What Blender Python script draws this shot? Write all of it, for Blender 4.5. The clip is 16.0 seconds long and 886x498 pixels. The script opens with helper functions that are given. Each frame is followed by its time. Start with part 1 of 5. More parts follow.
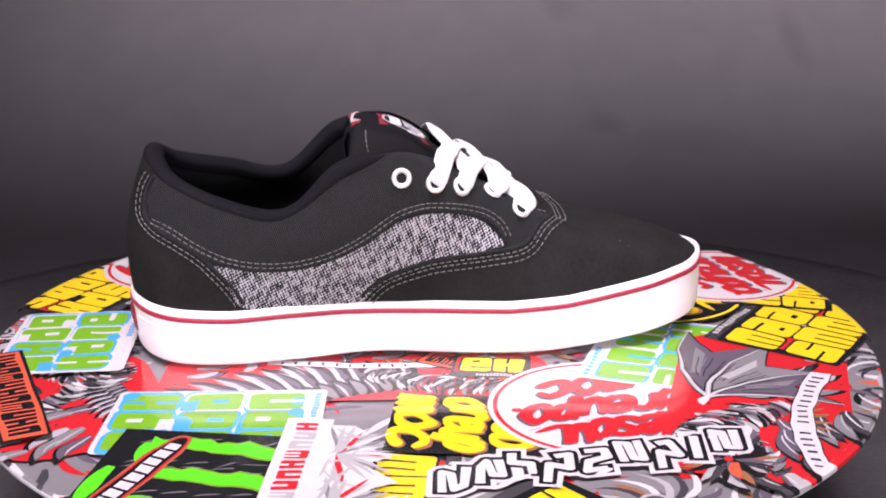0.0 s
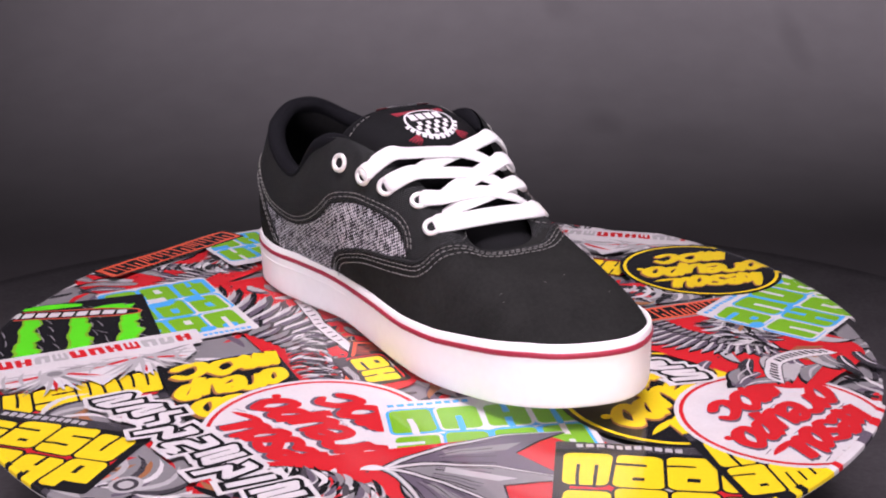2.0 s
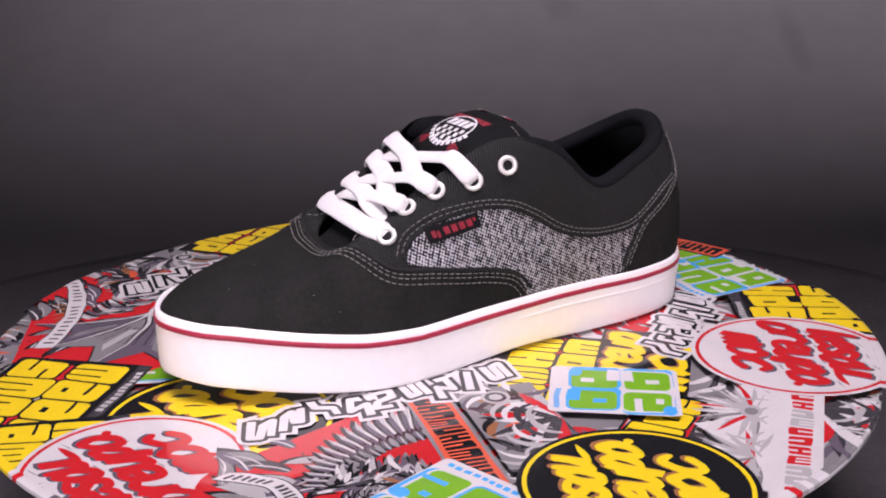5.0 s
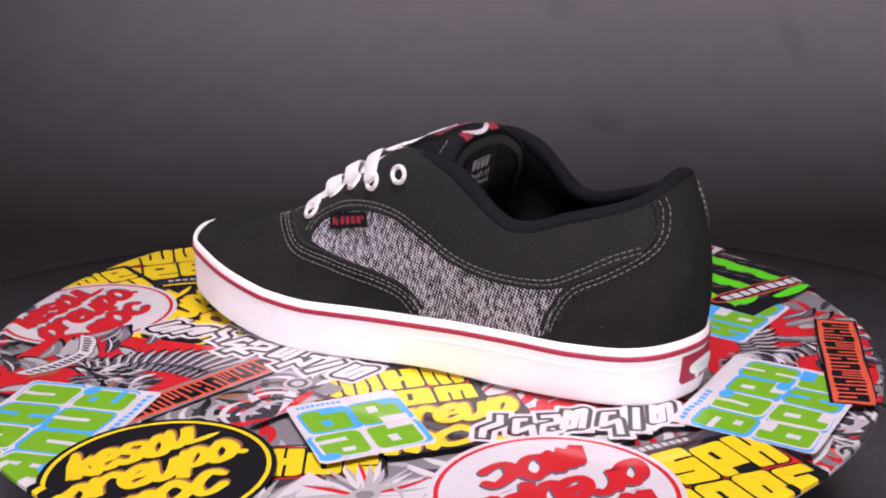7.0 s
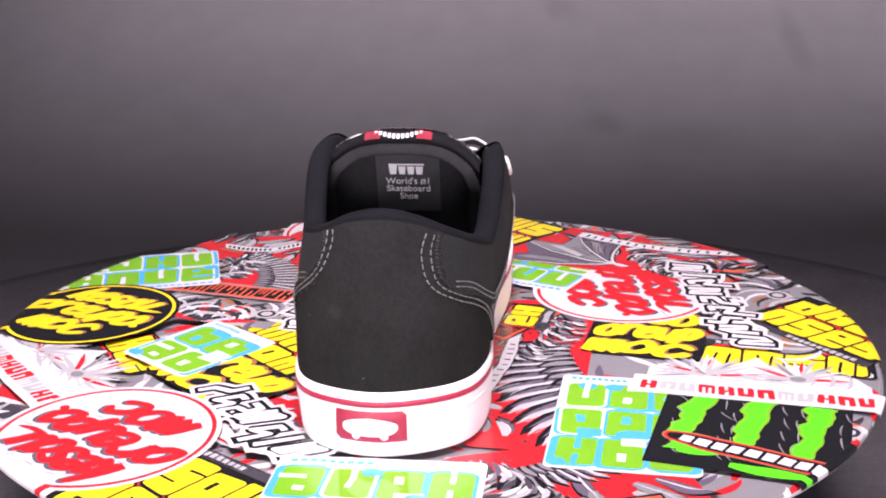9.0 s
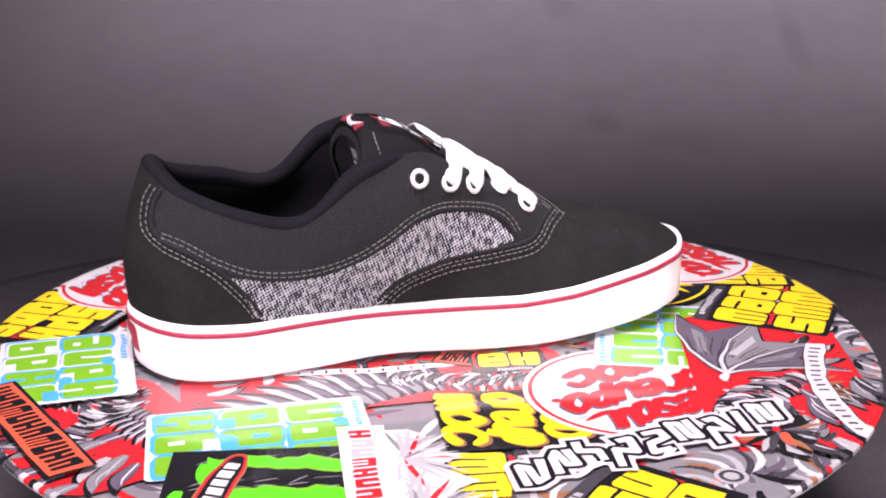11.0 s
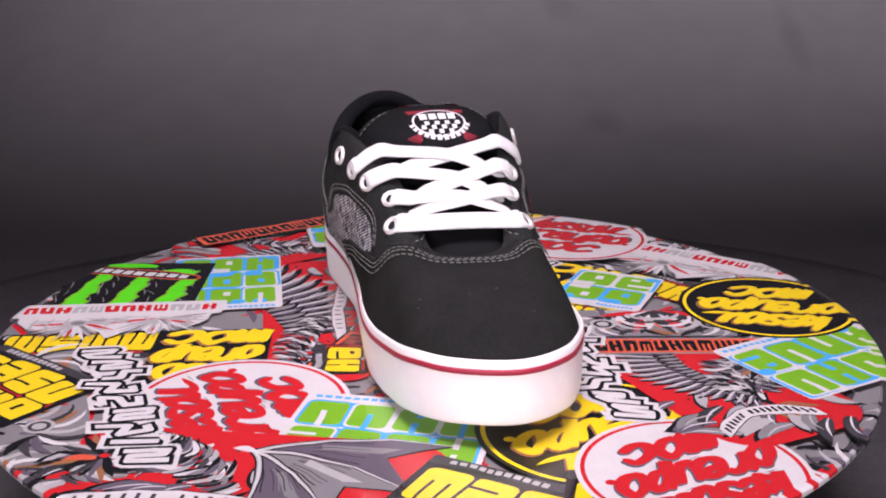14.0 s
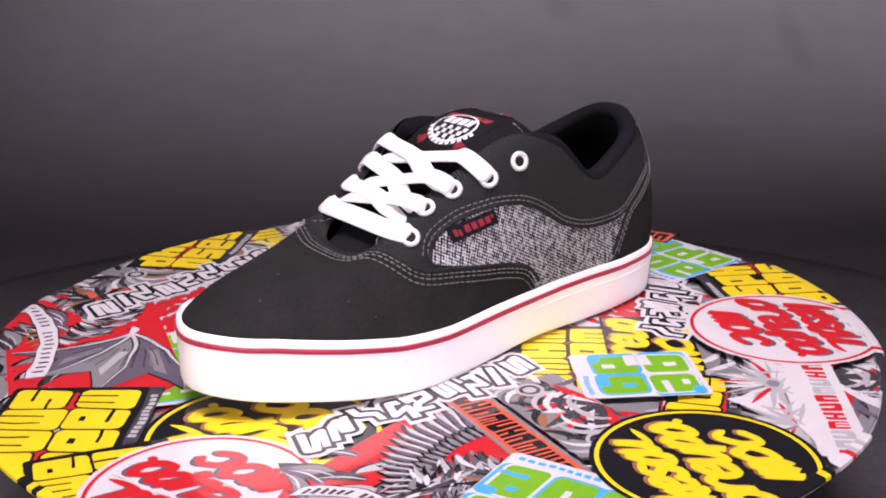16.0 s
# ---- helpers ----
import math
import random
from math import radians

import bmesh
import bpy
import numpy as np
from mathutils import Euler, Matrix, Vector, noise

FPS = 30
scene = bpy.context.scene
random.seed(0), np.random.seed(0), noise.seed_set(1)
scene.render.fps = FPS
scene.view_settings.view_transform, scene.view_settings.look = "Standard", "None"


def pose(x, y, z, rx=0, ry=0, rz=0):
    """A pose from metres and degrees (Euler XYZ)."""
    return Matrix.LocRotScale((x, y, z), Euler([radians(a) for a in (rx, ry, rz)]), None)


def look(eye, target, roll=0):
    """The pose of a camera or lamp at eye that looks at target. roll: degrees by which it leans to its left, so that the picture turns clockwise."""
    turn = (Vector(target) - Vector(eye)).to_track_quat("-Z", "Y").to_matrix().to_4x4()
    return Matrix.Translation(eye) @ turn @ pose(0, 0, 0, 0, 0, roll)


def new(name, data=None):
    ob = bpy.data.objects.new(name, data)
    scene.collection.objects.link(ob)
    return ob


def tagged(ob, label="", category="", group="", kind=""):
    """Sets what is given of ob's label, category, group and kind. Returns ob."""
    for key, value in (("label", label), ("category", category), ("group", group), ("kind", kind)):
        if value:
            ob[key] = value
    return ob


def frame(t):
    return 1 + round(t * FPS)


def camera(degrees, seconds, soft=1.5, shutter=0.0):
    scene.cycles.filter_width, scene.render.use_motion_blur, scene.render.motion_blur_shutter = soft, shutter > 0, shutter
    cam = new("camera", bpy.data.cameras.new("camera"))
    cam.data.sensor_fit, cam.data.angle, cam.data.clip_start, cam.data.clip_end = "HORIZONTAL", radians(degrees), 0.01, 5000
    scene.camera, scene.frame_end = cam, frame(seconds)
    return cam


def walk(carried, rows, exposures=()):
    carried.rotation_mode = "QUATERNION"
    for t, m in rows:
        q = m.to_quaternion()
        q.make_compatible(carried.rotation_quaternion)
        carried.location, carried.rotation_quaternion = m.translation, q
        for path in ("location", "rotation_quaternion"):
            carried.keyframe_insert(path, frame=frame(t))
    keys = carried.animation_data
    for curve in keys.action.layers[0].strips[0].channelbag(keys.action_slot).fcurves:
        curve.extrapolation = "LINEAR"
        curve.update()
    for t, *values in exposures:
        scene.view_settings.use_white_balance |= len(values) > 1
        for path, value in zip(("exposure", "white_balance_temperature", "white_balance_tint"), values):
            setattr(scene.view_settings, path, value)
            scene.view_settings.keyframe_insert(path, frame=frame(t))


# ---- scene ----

# the camera stands still before the turntable
cam = camera(40.14, 16.0, soft=2.0)
EYE = pose(0, -0.588, 0.2288, 0, 0, -0.76) @ pose(0, 0, 0, 90 - 17.467) @ pose(0, 0, 0, 0, 0, -0.567)
EXPOSURE = [(0.0, 0.18), (1.0, 0.05), (3.0, -0.22), (3.7, -0.22), (4.8, -0.34), (6.0, -0.45), (7.0, -0.26), (7.5, -0.04), (8.0, 0.10), (9.0, 0.56), (9.7, 0.69), (12.0, 0.08), (13.0, -0.10), (14.5, -0.19), (15.5, -0.08), (16.0, -0.05)]
walk(cam, [(0.0, EYE), (16.0, EYE)], EXPOSURE)


# the turntable's angle in degrees at each time, clockwise seen from above
TURN = [(0.0, 0.0), (0.5, 15.2), (1.0, 30.7), (1.5, 46.2), (2.0, 61.7), (2.5, 77.4), (3.0, 92.9), (3.5, 108.8), (4.3, 134.0), (5.1, 159.0), (6.0, 185.8),
        (6.5, 201.5), (7.0, 217.4), (7.5, 233.5), (8.0, 249.6), (8.5, 265.6), (9.0, 281.7), (9.5, 297.9), (10.3, 325.0), (11.2, 355.6), (12.0, 381.4),
        (12.5, 396.6), (13.0, 411.7), (13.5, 427.0), (14.0, 442.8), (14.5, 458.7), (15.0, 474.4), (15.5, 489.5), (16.0, 504.8)]


def table_pose(angle):
    return pose(0, 0, 0, 0, 0, -angle) @ pose(0, 0, 0, -0.345, 0.195, 0)


# ---- light ----
world = bpy.data.worlds.new("studio")
scene.world = world
world.use_nodes = True
world.node_tree.nodes["Background"].inputs[0].default_value = (0.9, 0.92, 1.0, 1)
world.node_tree.nodes["Background"].inputs[1].default_value = 0.10


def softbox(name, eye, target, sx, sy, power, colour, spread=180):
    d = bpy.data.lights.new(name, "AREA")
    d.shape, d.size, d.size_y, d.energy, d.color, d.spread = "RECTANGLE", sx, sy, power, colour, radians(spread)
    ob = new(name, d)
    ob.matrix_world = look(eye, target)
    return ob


softbox("softbox_top", (0.0, -0.32, 1.25), (0, -0.06, 0), 0.8, 0.5, 3.0, (1, 0.865, 0.985), 42)
softbox("softbox_left", (-0.62, -1.55, 0.15), (0, 0, 0.05), 0.7, 0.30, 17.0, (1, 0.87, 0.985))
softbox("softbox_right", (0.62, -1.55, 0.15), (0, 0, 0.05), 0.7, 0.30, 11.0, (1, 0.87, 0.985))
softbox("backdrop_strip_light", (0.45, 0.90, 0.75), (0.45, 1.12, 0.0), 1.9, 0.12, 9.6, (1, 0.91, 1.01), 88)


# ---- materials ----
def shader(name, colour, rough=0.6, metal=0.0, spec=0.5, coat=0.0, vary=0.1, scale=40.0, bump=0.0, bump_scale=400.0, sheen=0.0):
    """A surface with two scales of uneven tone and a fine relief."""
    m = bpy.data.materials.new(name)
    m.use_nodes = True
    nt = m.node_tree
    b = nt.nodes["Principled BSDF"]
    b.inputs["Roughness"].default_value = rough
    b.inputs["Metallic"].default_value = metal
    b.inputs["Specular IOR Level"].default_value = spec
    b.inputs["Coat Weight"].default_value = coat
    b.inputs["Coat Roughness"].default_value = 0.06
    b.inputs["Sheen Weight"].default_value = sheen
    tc = nt.nodes.new("ShaderNodeTexCoord")
    n1, n2 = nt.nodes.new("ShaderNodeTexNoise"), nt.nodes.new("ShaderNodeTexNoise")
    n1.inputs["Scale"].default_value, n2.inputs["Scale"].default_value = scale, scale * 9
    n1.inputs["Detail"].default_value = n2.inputs["Detail"].default_value = 4
    for n in (n1, n2):
        nt.links.new(tc.outputs["Object"], n.inputs["Vector"])
    mix = nt.nodes.new("ShaderNodeMath")
    mix.operation = "ADD"
    nt.links.new(n1.outputs["Fac"], mix.inputs[0])
    nt.links.new(n2.outputs["Fac"], mix.inputs[1])
    ramp = nt.nodes.new("ShaderNodeMapRange")
    ramp.inputs["From Min"].default_value, ramp.inputs["From Max"].default_value = 0.6, 1.4
    ramp.inputs["To Min"].default_value, ramp.inputs["To Max"].default_value = 1 - vary, 1 + vary
    nt.links.new(mix.outputs[0], ramp.inputs["Value"])
    mul = nt.nodes.new("ShaderNodeVectorMath")
    mul.operation = "SCALE"
    mul.inputs[0].default_value = colour
    nt.links.new(ramp.outputs["Result"], mul.inputs["Scale"])
    nt.links.new(mul.outputs["Vector"], b.inputs["Base Color"])
    if bump:
        n3 = nt.nodes.new("ShaderNodeTexNoise")
        n3.inputs["Scale"].default_value = bump_scale
        nt.links.new(tc.outputs["Object"], n3.inputs["Vector"])
        bp = nt.nodes.new("ShaderNodeBump")
        bp.inputs["Strength"].default_value, bp.inputs["Distance"].default_value = bump, 0.0006
        nt.links.new(n3.outputs["Fac"], bp.inputs["Height"])
        nt.links.new(bp.outputs["Normal"], b.inputs["Normal"])
    return m


def woven(name, dark, light, freq, share, rough=0.85, relief=0.5, fleck=0.6):
    """Cloth: crossing threads, with flecks of light yarn over dark by the share given."""
    m = bpy.data.materials.new(name)
    m.use_nodes = True
    nt = m.node_tree
    b = nt.nodes["Principled BSDF"]
    b.inputs["Roughness"].default_value = rough
    b.inputs["Specular IOR Level"].default_value = 0.25
    tc = nt.nodes.new("ShaderNodeTexCoord")
    waves = []
    for rot in ((0, radians(20), 0), (0, radians(-62), 0)):
        mp = nt.nodes.new("ShaderNodeMapping")
        mp.inputs["Rotation"].default_value = rot
        w = nt.nodes.new("ShaderNodeTexWave")
        w.bands_direction = "X"
        w.inputs["Scale"].default_value = freq
        w.inputs["Distortion"].default_value = 1.2
        w.inputs["Detail Scale"].default_value = 2.0
        nt.links.new(tc.outputs["Object"], mp.inputs["Vector"])
        nt.links.new(mp.outputs["Vector"], w.inputs["Vector"])
        waves.append(w)
    mul = nt.nodes.new("ShaderNodeMath")
    mul.operation = "ADD" if fleck > 1 else "MULTIPLY"
    nt.links.new(waves[0].outputs["Fac"], mul.inputs[0])
    nt.links.new(waves[1].outputs["Fac"], mul.inputs[1])
    no = nt.nodes.new("ShaderNodeTexNoise")
    no.inputs["Scale"].default_value = freq * (2.7 if fleck > 1 else 2.6)
    no.inputs["Detail"].default_value = 3
    mp = nt.nodes.new("ShaderNodeMapping")
    mp.inputs["Rotation"].default_value = (0, radians(20), 0)
    mp.inputs["Scale"].default_value = (1.0, 1.0, 0.45)
    nt.links.new(tc.outputs["Object"], mp.inputs["Vector"])
    nt.links.new(mp.outputs["Vector"], no.inputs["Vector"])
    add = nt.nodes.new("ShaderNodeMath")
    add.operation = "MULTIPLY_ADD"
    add.inputs[1].default_value = fleck
    nt.links.new(no.outputs["Fac"], add.inputs[0])
    nt.links.new(mul.outputs[0], add.inputs[2])
    rest = nt.nodes.new("ShaderNodeMath")
    rest.operation = "ADD"
    rest.inputs[1].default_value = (-0.44 if fleck > 1 else 0.31) - 0.5 * fleck
    nt.links.new(add.outputs[0], rest.inputs[0])
    add = rest
    ramp = nt.nodes.new("ShaderNodeValToRGB")
    spread = 0.24 if fleck > 1 else 0.13
    ramp.color_ramp.elements[0].position, ramp.color_ramp.elements[0].color = share - spread, (*dark, 1)
    ramp.color_ramp.elements[1].position, ramp.color_ramp.elements[1].color = share + spread, (*light, 1)
    nt.links.new(add.outputs[0], ramp.inputs["Fac"])
    nt.links.new(ramp.outputs["Color"], b.inputs["Base Color"])
    bp = nt.nodes.new("ShaderNodeBump")
    bp.inputs["Strength"].default_value, bp.inputs["Distance"].default_value = relief, 0.0005
    nt.links.new(mul.outputs[0], bp.inputs["Height"])
    nt.links.new(bp.outputs["Normal"], b.inputs["Normal"])
    return m


CANVAS = woven("black_canvas", (0.007, 0.0075, 0.008), (0.037, 0.038, 0.039), 330, 0.62, relief=0.9)
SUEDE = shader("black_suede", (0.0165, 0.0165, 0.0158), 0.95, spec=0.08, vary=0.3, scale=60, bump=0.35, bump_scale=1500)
BINDING = shader("collar_binding", (0.008, 0.008, 0.010), 0.95, spec=0.08, vary=0.2, bump=0.5, bump_scale=900)
LINING = shader("lining", (0.018, 0.018, 0.019), 0.95, spec=0.06, vary=0.2, bump=0.4, bump_scale=700)
TWEED = woven("grey_tweed", (0.012, 0.012, 0.015), (0.52, 0.51, 0.55), 215, 0.64, relief=0.9, fleck=4.2)
RUBBER = shader("white_rubber", (0.88, 0.86, 0.86), 0.5, vary=0.03, scale=25, bump=0.1, bump_scale=250)
RED_RUBBER = shader("red_rubber", (0.33, 0.016, 0.046), 0.5, vary=0.08)
LACE = woven("white_cotton", (0.72, 0.71, 0.71), (0.86, 0.85, 0.85), 500, 0.55, rough=0.9, relief=0.7)
METAL = shader("white_metal", (0.78, 0.76, 0.74), 0.35, metal=0.35, vary=0.08)
THREAD = shader("grey_thread", (0.18, 0.177, 0.17), 0.8, vary=0.15)
RED_CLOTH = shader("red_thread", (0.21, 0.008, 0.022), 0.85, vary=0.2, bump=0.3, bump_scale=1500)
PRINT_GREY = shader("pale_grey_print", (0.45, 0.45, 0.46), 0.8, vary=0.15)
WHITE_CLOTH = shader("white_thread", (0.70, 0.69, 0.70), 0.85, vary=0.1, bump=0.3, bump_scale=1500)
TAPE = shader("edging_tape", (0.022, 0.022, 0.023), 0.9, spec=0.1, vary=0.2, bump=0.4, bump_scale=900)
BLACK_CLOTH = shader("black_satin", (0.006, 0.006, 0.007), 0.85, spec=0.15, vary=0.2, bump=0.3, bump_scale=1500)
SATIN = shader("charcoal_satin", (0.030, 0.030, 0.032), 0.45, spec=0.4, vary=0.25, scale=120)
PLATTER = shader("platter_vinyl", (0.55, 0.54, 0.55), 0.25, vary=0.05, coat=0.5)
# dark tone of the added floor disc, imitating a floor that gets little light
FLOOR_DARK = shader("floor_dark", (0.050, 0.0465, 0.050), 0.95, spec=0.08, vary=0.25, scale=30, bump=0.5, bump_scale=900)
BASE_PLASTIC = shader("base_plastic", (0.02, 0.02, 0.02), 0.5)
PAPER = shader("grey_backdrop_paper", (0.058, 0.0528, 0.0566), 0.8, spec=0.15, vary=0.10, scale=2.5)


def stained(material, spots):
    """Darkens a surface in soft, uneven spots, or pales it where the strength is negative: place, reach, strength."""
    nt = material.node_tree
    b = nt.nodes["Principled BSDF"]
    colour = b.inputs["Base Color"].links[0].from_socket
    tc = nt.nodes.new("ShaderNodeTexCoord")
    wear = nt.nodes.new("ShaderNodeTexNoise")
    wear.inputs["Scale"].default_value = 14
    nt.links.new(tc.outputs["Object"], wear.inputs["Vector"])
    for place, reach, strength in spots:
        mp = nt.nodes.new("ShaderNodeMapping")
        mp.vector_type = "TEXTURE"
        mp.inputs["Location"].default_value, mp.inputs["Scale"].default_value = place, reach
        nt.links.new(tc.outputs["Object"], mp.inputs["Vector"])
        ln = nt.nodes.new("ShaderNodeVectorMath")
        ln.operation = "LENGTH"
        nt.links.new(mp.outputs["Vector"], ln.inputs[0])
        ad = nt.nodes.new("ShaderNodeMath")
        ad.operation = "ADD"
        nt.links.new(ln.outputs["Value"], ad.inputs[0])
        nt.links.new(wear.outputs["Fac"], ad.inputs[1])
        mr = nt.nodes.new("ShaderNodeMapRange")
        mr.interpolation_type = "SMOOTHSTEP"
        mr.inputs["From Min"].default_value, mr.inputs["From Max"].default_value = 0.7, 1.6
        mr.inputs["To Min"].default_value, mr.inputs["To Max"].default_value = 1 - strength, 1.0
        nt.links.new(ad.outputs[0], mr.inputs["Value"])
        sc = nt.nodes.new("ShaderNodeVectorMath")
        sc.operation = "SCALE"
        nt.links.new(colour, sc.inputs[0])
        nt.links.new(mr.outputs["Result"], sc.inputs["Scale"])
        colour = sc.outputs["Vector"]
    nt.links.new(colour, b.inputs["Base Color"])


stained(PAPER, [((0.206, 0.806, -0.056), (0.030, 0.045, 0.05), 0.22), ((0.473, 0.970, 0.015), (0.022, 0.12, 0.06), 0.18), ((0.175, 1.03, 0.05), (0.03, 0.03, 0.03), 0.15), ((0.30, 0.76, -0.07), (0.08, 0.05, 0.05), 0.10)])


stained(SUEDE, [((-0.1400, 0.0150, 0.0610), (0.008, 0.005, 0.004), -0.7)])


# ---- helpers of the build ----
def part(name, bm, material, parent=None, label="", smooth=True):
    me = bpy.data.meshes.new(name)
    bm.normal_update()
    bm.to_mesh(me)
    bm.free()
    me.materials.append(material)
    if smooth:
        me.shade_smooth()
    ob = new(name, me)
    if parent:
        ob.parent = parent
    if label:
        ob["label"] = label
    return ob


def catmull(pts, n, closed=False):
    """n points along a smooth curve through pts."""
    p = np.array(pts, float)
    m = len(p)
    out = []
    for k in range(n):
        x = k / n * m if closed else k / (n - 1) * (m - 1)
        i = min(int(x), m - 1 if closed else m - 2)
        f = x - i
        a, b, c, d = [p[j % m] if closed else p[min(max(j, 0), m - 1)] for j in (i - 1, i, i + 1, i + 2)]
        out.append(0.5 * (2 * b + (c - a) * f + (2 * a - 5 * b + 4 * c - d) * f * f + (3 * b - a - 3 * c + d) * f ** 3))
    return np.array(out)


def grid_faces(bm, rows, close_u=False, close_v=False):
    """Faces over rows of vertices."""
    nr, nc = len(rows), len(rows[0])
    for i in range(nr if close_v else nr - 1):
        for j in range(nc if close_u else nc - 1):
            q = [rows[i][j], rows[i][(j + 1) % nc], rows[(i + 1) % nr][(j + 1) % nc], rows[(i + 1) % nr][j]]
            if len(set(q)) == 4:
                bm.faces.new(q)


def sheet(points, close_u=False, close_v=False):
    bm = bmesh.new()
    rows = [[bm.verts.new(p) for p in row] for row in points]
    grid_faces(bm, rows, close_u, close_v)
    bmesh.ops.recalc_face_normals(bm, faces=bm.faces)
    return bm


def tube(bm, pts, r, sides=6, closed=False):
    """A round cord along pts."""
    p = [Vector(q) for q in pts]
    n = len(p)
    rows = []
    side = None
    for i in range(n):
        a, b = (p[i - 1], p[(i + 1) % n]) if closed else (p[max(i - 1, 0)], p[min(i + 1, n - 1)])
        d = (b - a).normalized()
        if side is None:
            side = d.orthogonal().normalized()
        side = (side - d * side.dot(d)).normalized()
        up = d.cross(side)
        rows.append([bm.verts.new(p[i] + r * (math.cos(k * math.tau / sides) * side + math.sin(k * math.tau / sides) * up)) for k in range(sides)])
    grid_faces(bm, rows, True, closed)
    if not closed:
        bm.faces.new(rows[0][::-1])
        bm.faces.new(rows[-1])


# ---- the shoe's form ----
# stations: along the shoe, half widths on its two sides; the first and last lie on the middle line
SOLE_TOP = [(-0.1505, 0), (-0.1420, -0.0245), (-0.1260, -0.0385), (-0.1000, -0.0440), (-0.0700, -0.0420), (-0.0350, -0.0405), (0.0, -0.0428),
            (0.030, -0.0460), (0.055, -0.0470), (0.085, -0.0450), (0.111, -0.0402), (0.1318, -0.0265), (0.1428, 0.000), (0.1318, 0.0232), (0.111, 0.0370), (0.085, 0.0472),
            (0.055, 0.0525), (0.030, 0.0520), (0.0, 0.0485), (-0.0350, 0.0455), (-0.0700, 0.0430), (-0.1000, 0.0415), (-0.1260, 0.0365), (-0.1420, 0.0240)]
SOLE_FOOT = [(-0.1480, 0), (-0.1400, -0.0240), (-0.1250, -0.0380), (-0.1000, -0.0425), (-0.0700, -0.0404), (-0.0350, -0.0386), (0.0, -0.0414),
             (0.030, -0.0445), (0.055, -0.0460), (0.085, -0.0442), (0.111, -0.0397), (0.1318, -0.0260), (0.1424, 0.000), (0.1318, 0.0228), (0.111, 0.0365), (0.085, 0.0466),
             (0.055, 0.0520), (0.030, 0.0510), (0.0, 0.0474), (-0.0350, 0.0438), (-0.0700, 0.0416), (-0.1000, 0.0395), (-0.1260, 0.0340), (-0.1410, 0.0220)]
# the upper's inner edge: collar, eyelet facing, throat
EDGE = [(-0.1375, -0.002, 0.0995), (-0.1350, -0.0160, 0.0970), (-0.1245, -0.0300, 0.0890), (-0.1000, -0.0400, 0.0785), (-0.0720, -0.0435, 0.0738), (-0.0430, -0.0463, 0.0950), (-0.0150, -0.0418, 0.1020),
        (0.0160, -0.0255, 0.0872), (0.0350, -0.0215, 0.0760), (0.0475, -0.0190, 0.0672), (0.0545, -0.0160, 0.0604), (0.0583, -0.0080, 0.0583), (0.0590, 0.002, 0.0579), (0.0583, 0.0110, 0.0583), (0.0545, 0.0175, 0.0604), (0.0475, 0.0195, 0.0672),
        (0.0350, 0.0215, 0.0755), (0.0160, 0.0255, 0.0878), (-0.0150, 0.0355, 0.1058), (-0.0430, 0.0432, 0.1005), (-0.0720, 0.0415, 0.0778), (-0.1000, 0.0352, 0.0833), (-0.1245, 0.0240, 0.0903), (-0.1350, 0.0115, 0.0973)]
N_ROUND, N_UP = 192, 28
FOOT_C, TOP_C, EDGE_C = catmull(SOLE_FOOT, N_ROUND, True), catmull(SOLE_TOP, N_ROUND, True), catmull(EDGE, N_ROUND, True)


def smooth_step(x, a, b):
    x = min(max((x - a) / (b - a), 0.0), 1.0)
    return x * x * (3 - 2 * x)


def rim_height(u):
    """Height of the rubber's upper edge."""
    return float(np.interp(u, [-0.151, -0.127, -0.1, -0.07, -0.047, 0.0, 0.036, 0.064, 0.092, 0.12, 0.144], [0.0295, 0.0281, 0.0276, 0.0284, 0.0288, 0.0280, 0.0272, 0.0290, 0.0334, 0.0380, 0.0400]))


def foot_height(u):
    """Height of the sole's lower edge: the toe springs up, the waist is hollow."""
    return 0.0118 * smooth_step(u, 0.035, 0.165) ** 1.1 + 0.0018 * math.exp(-((u + 0.03) / 0.03) ** 2)


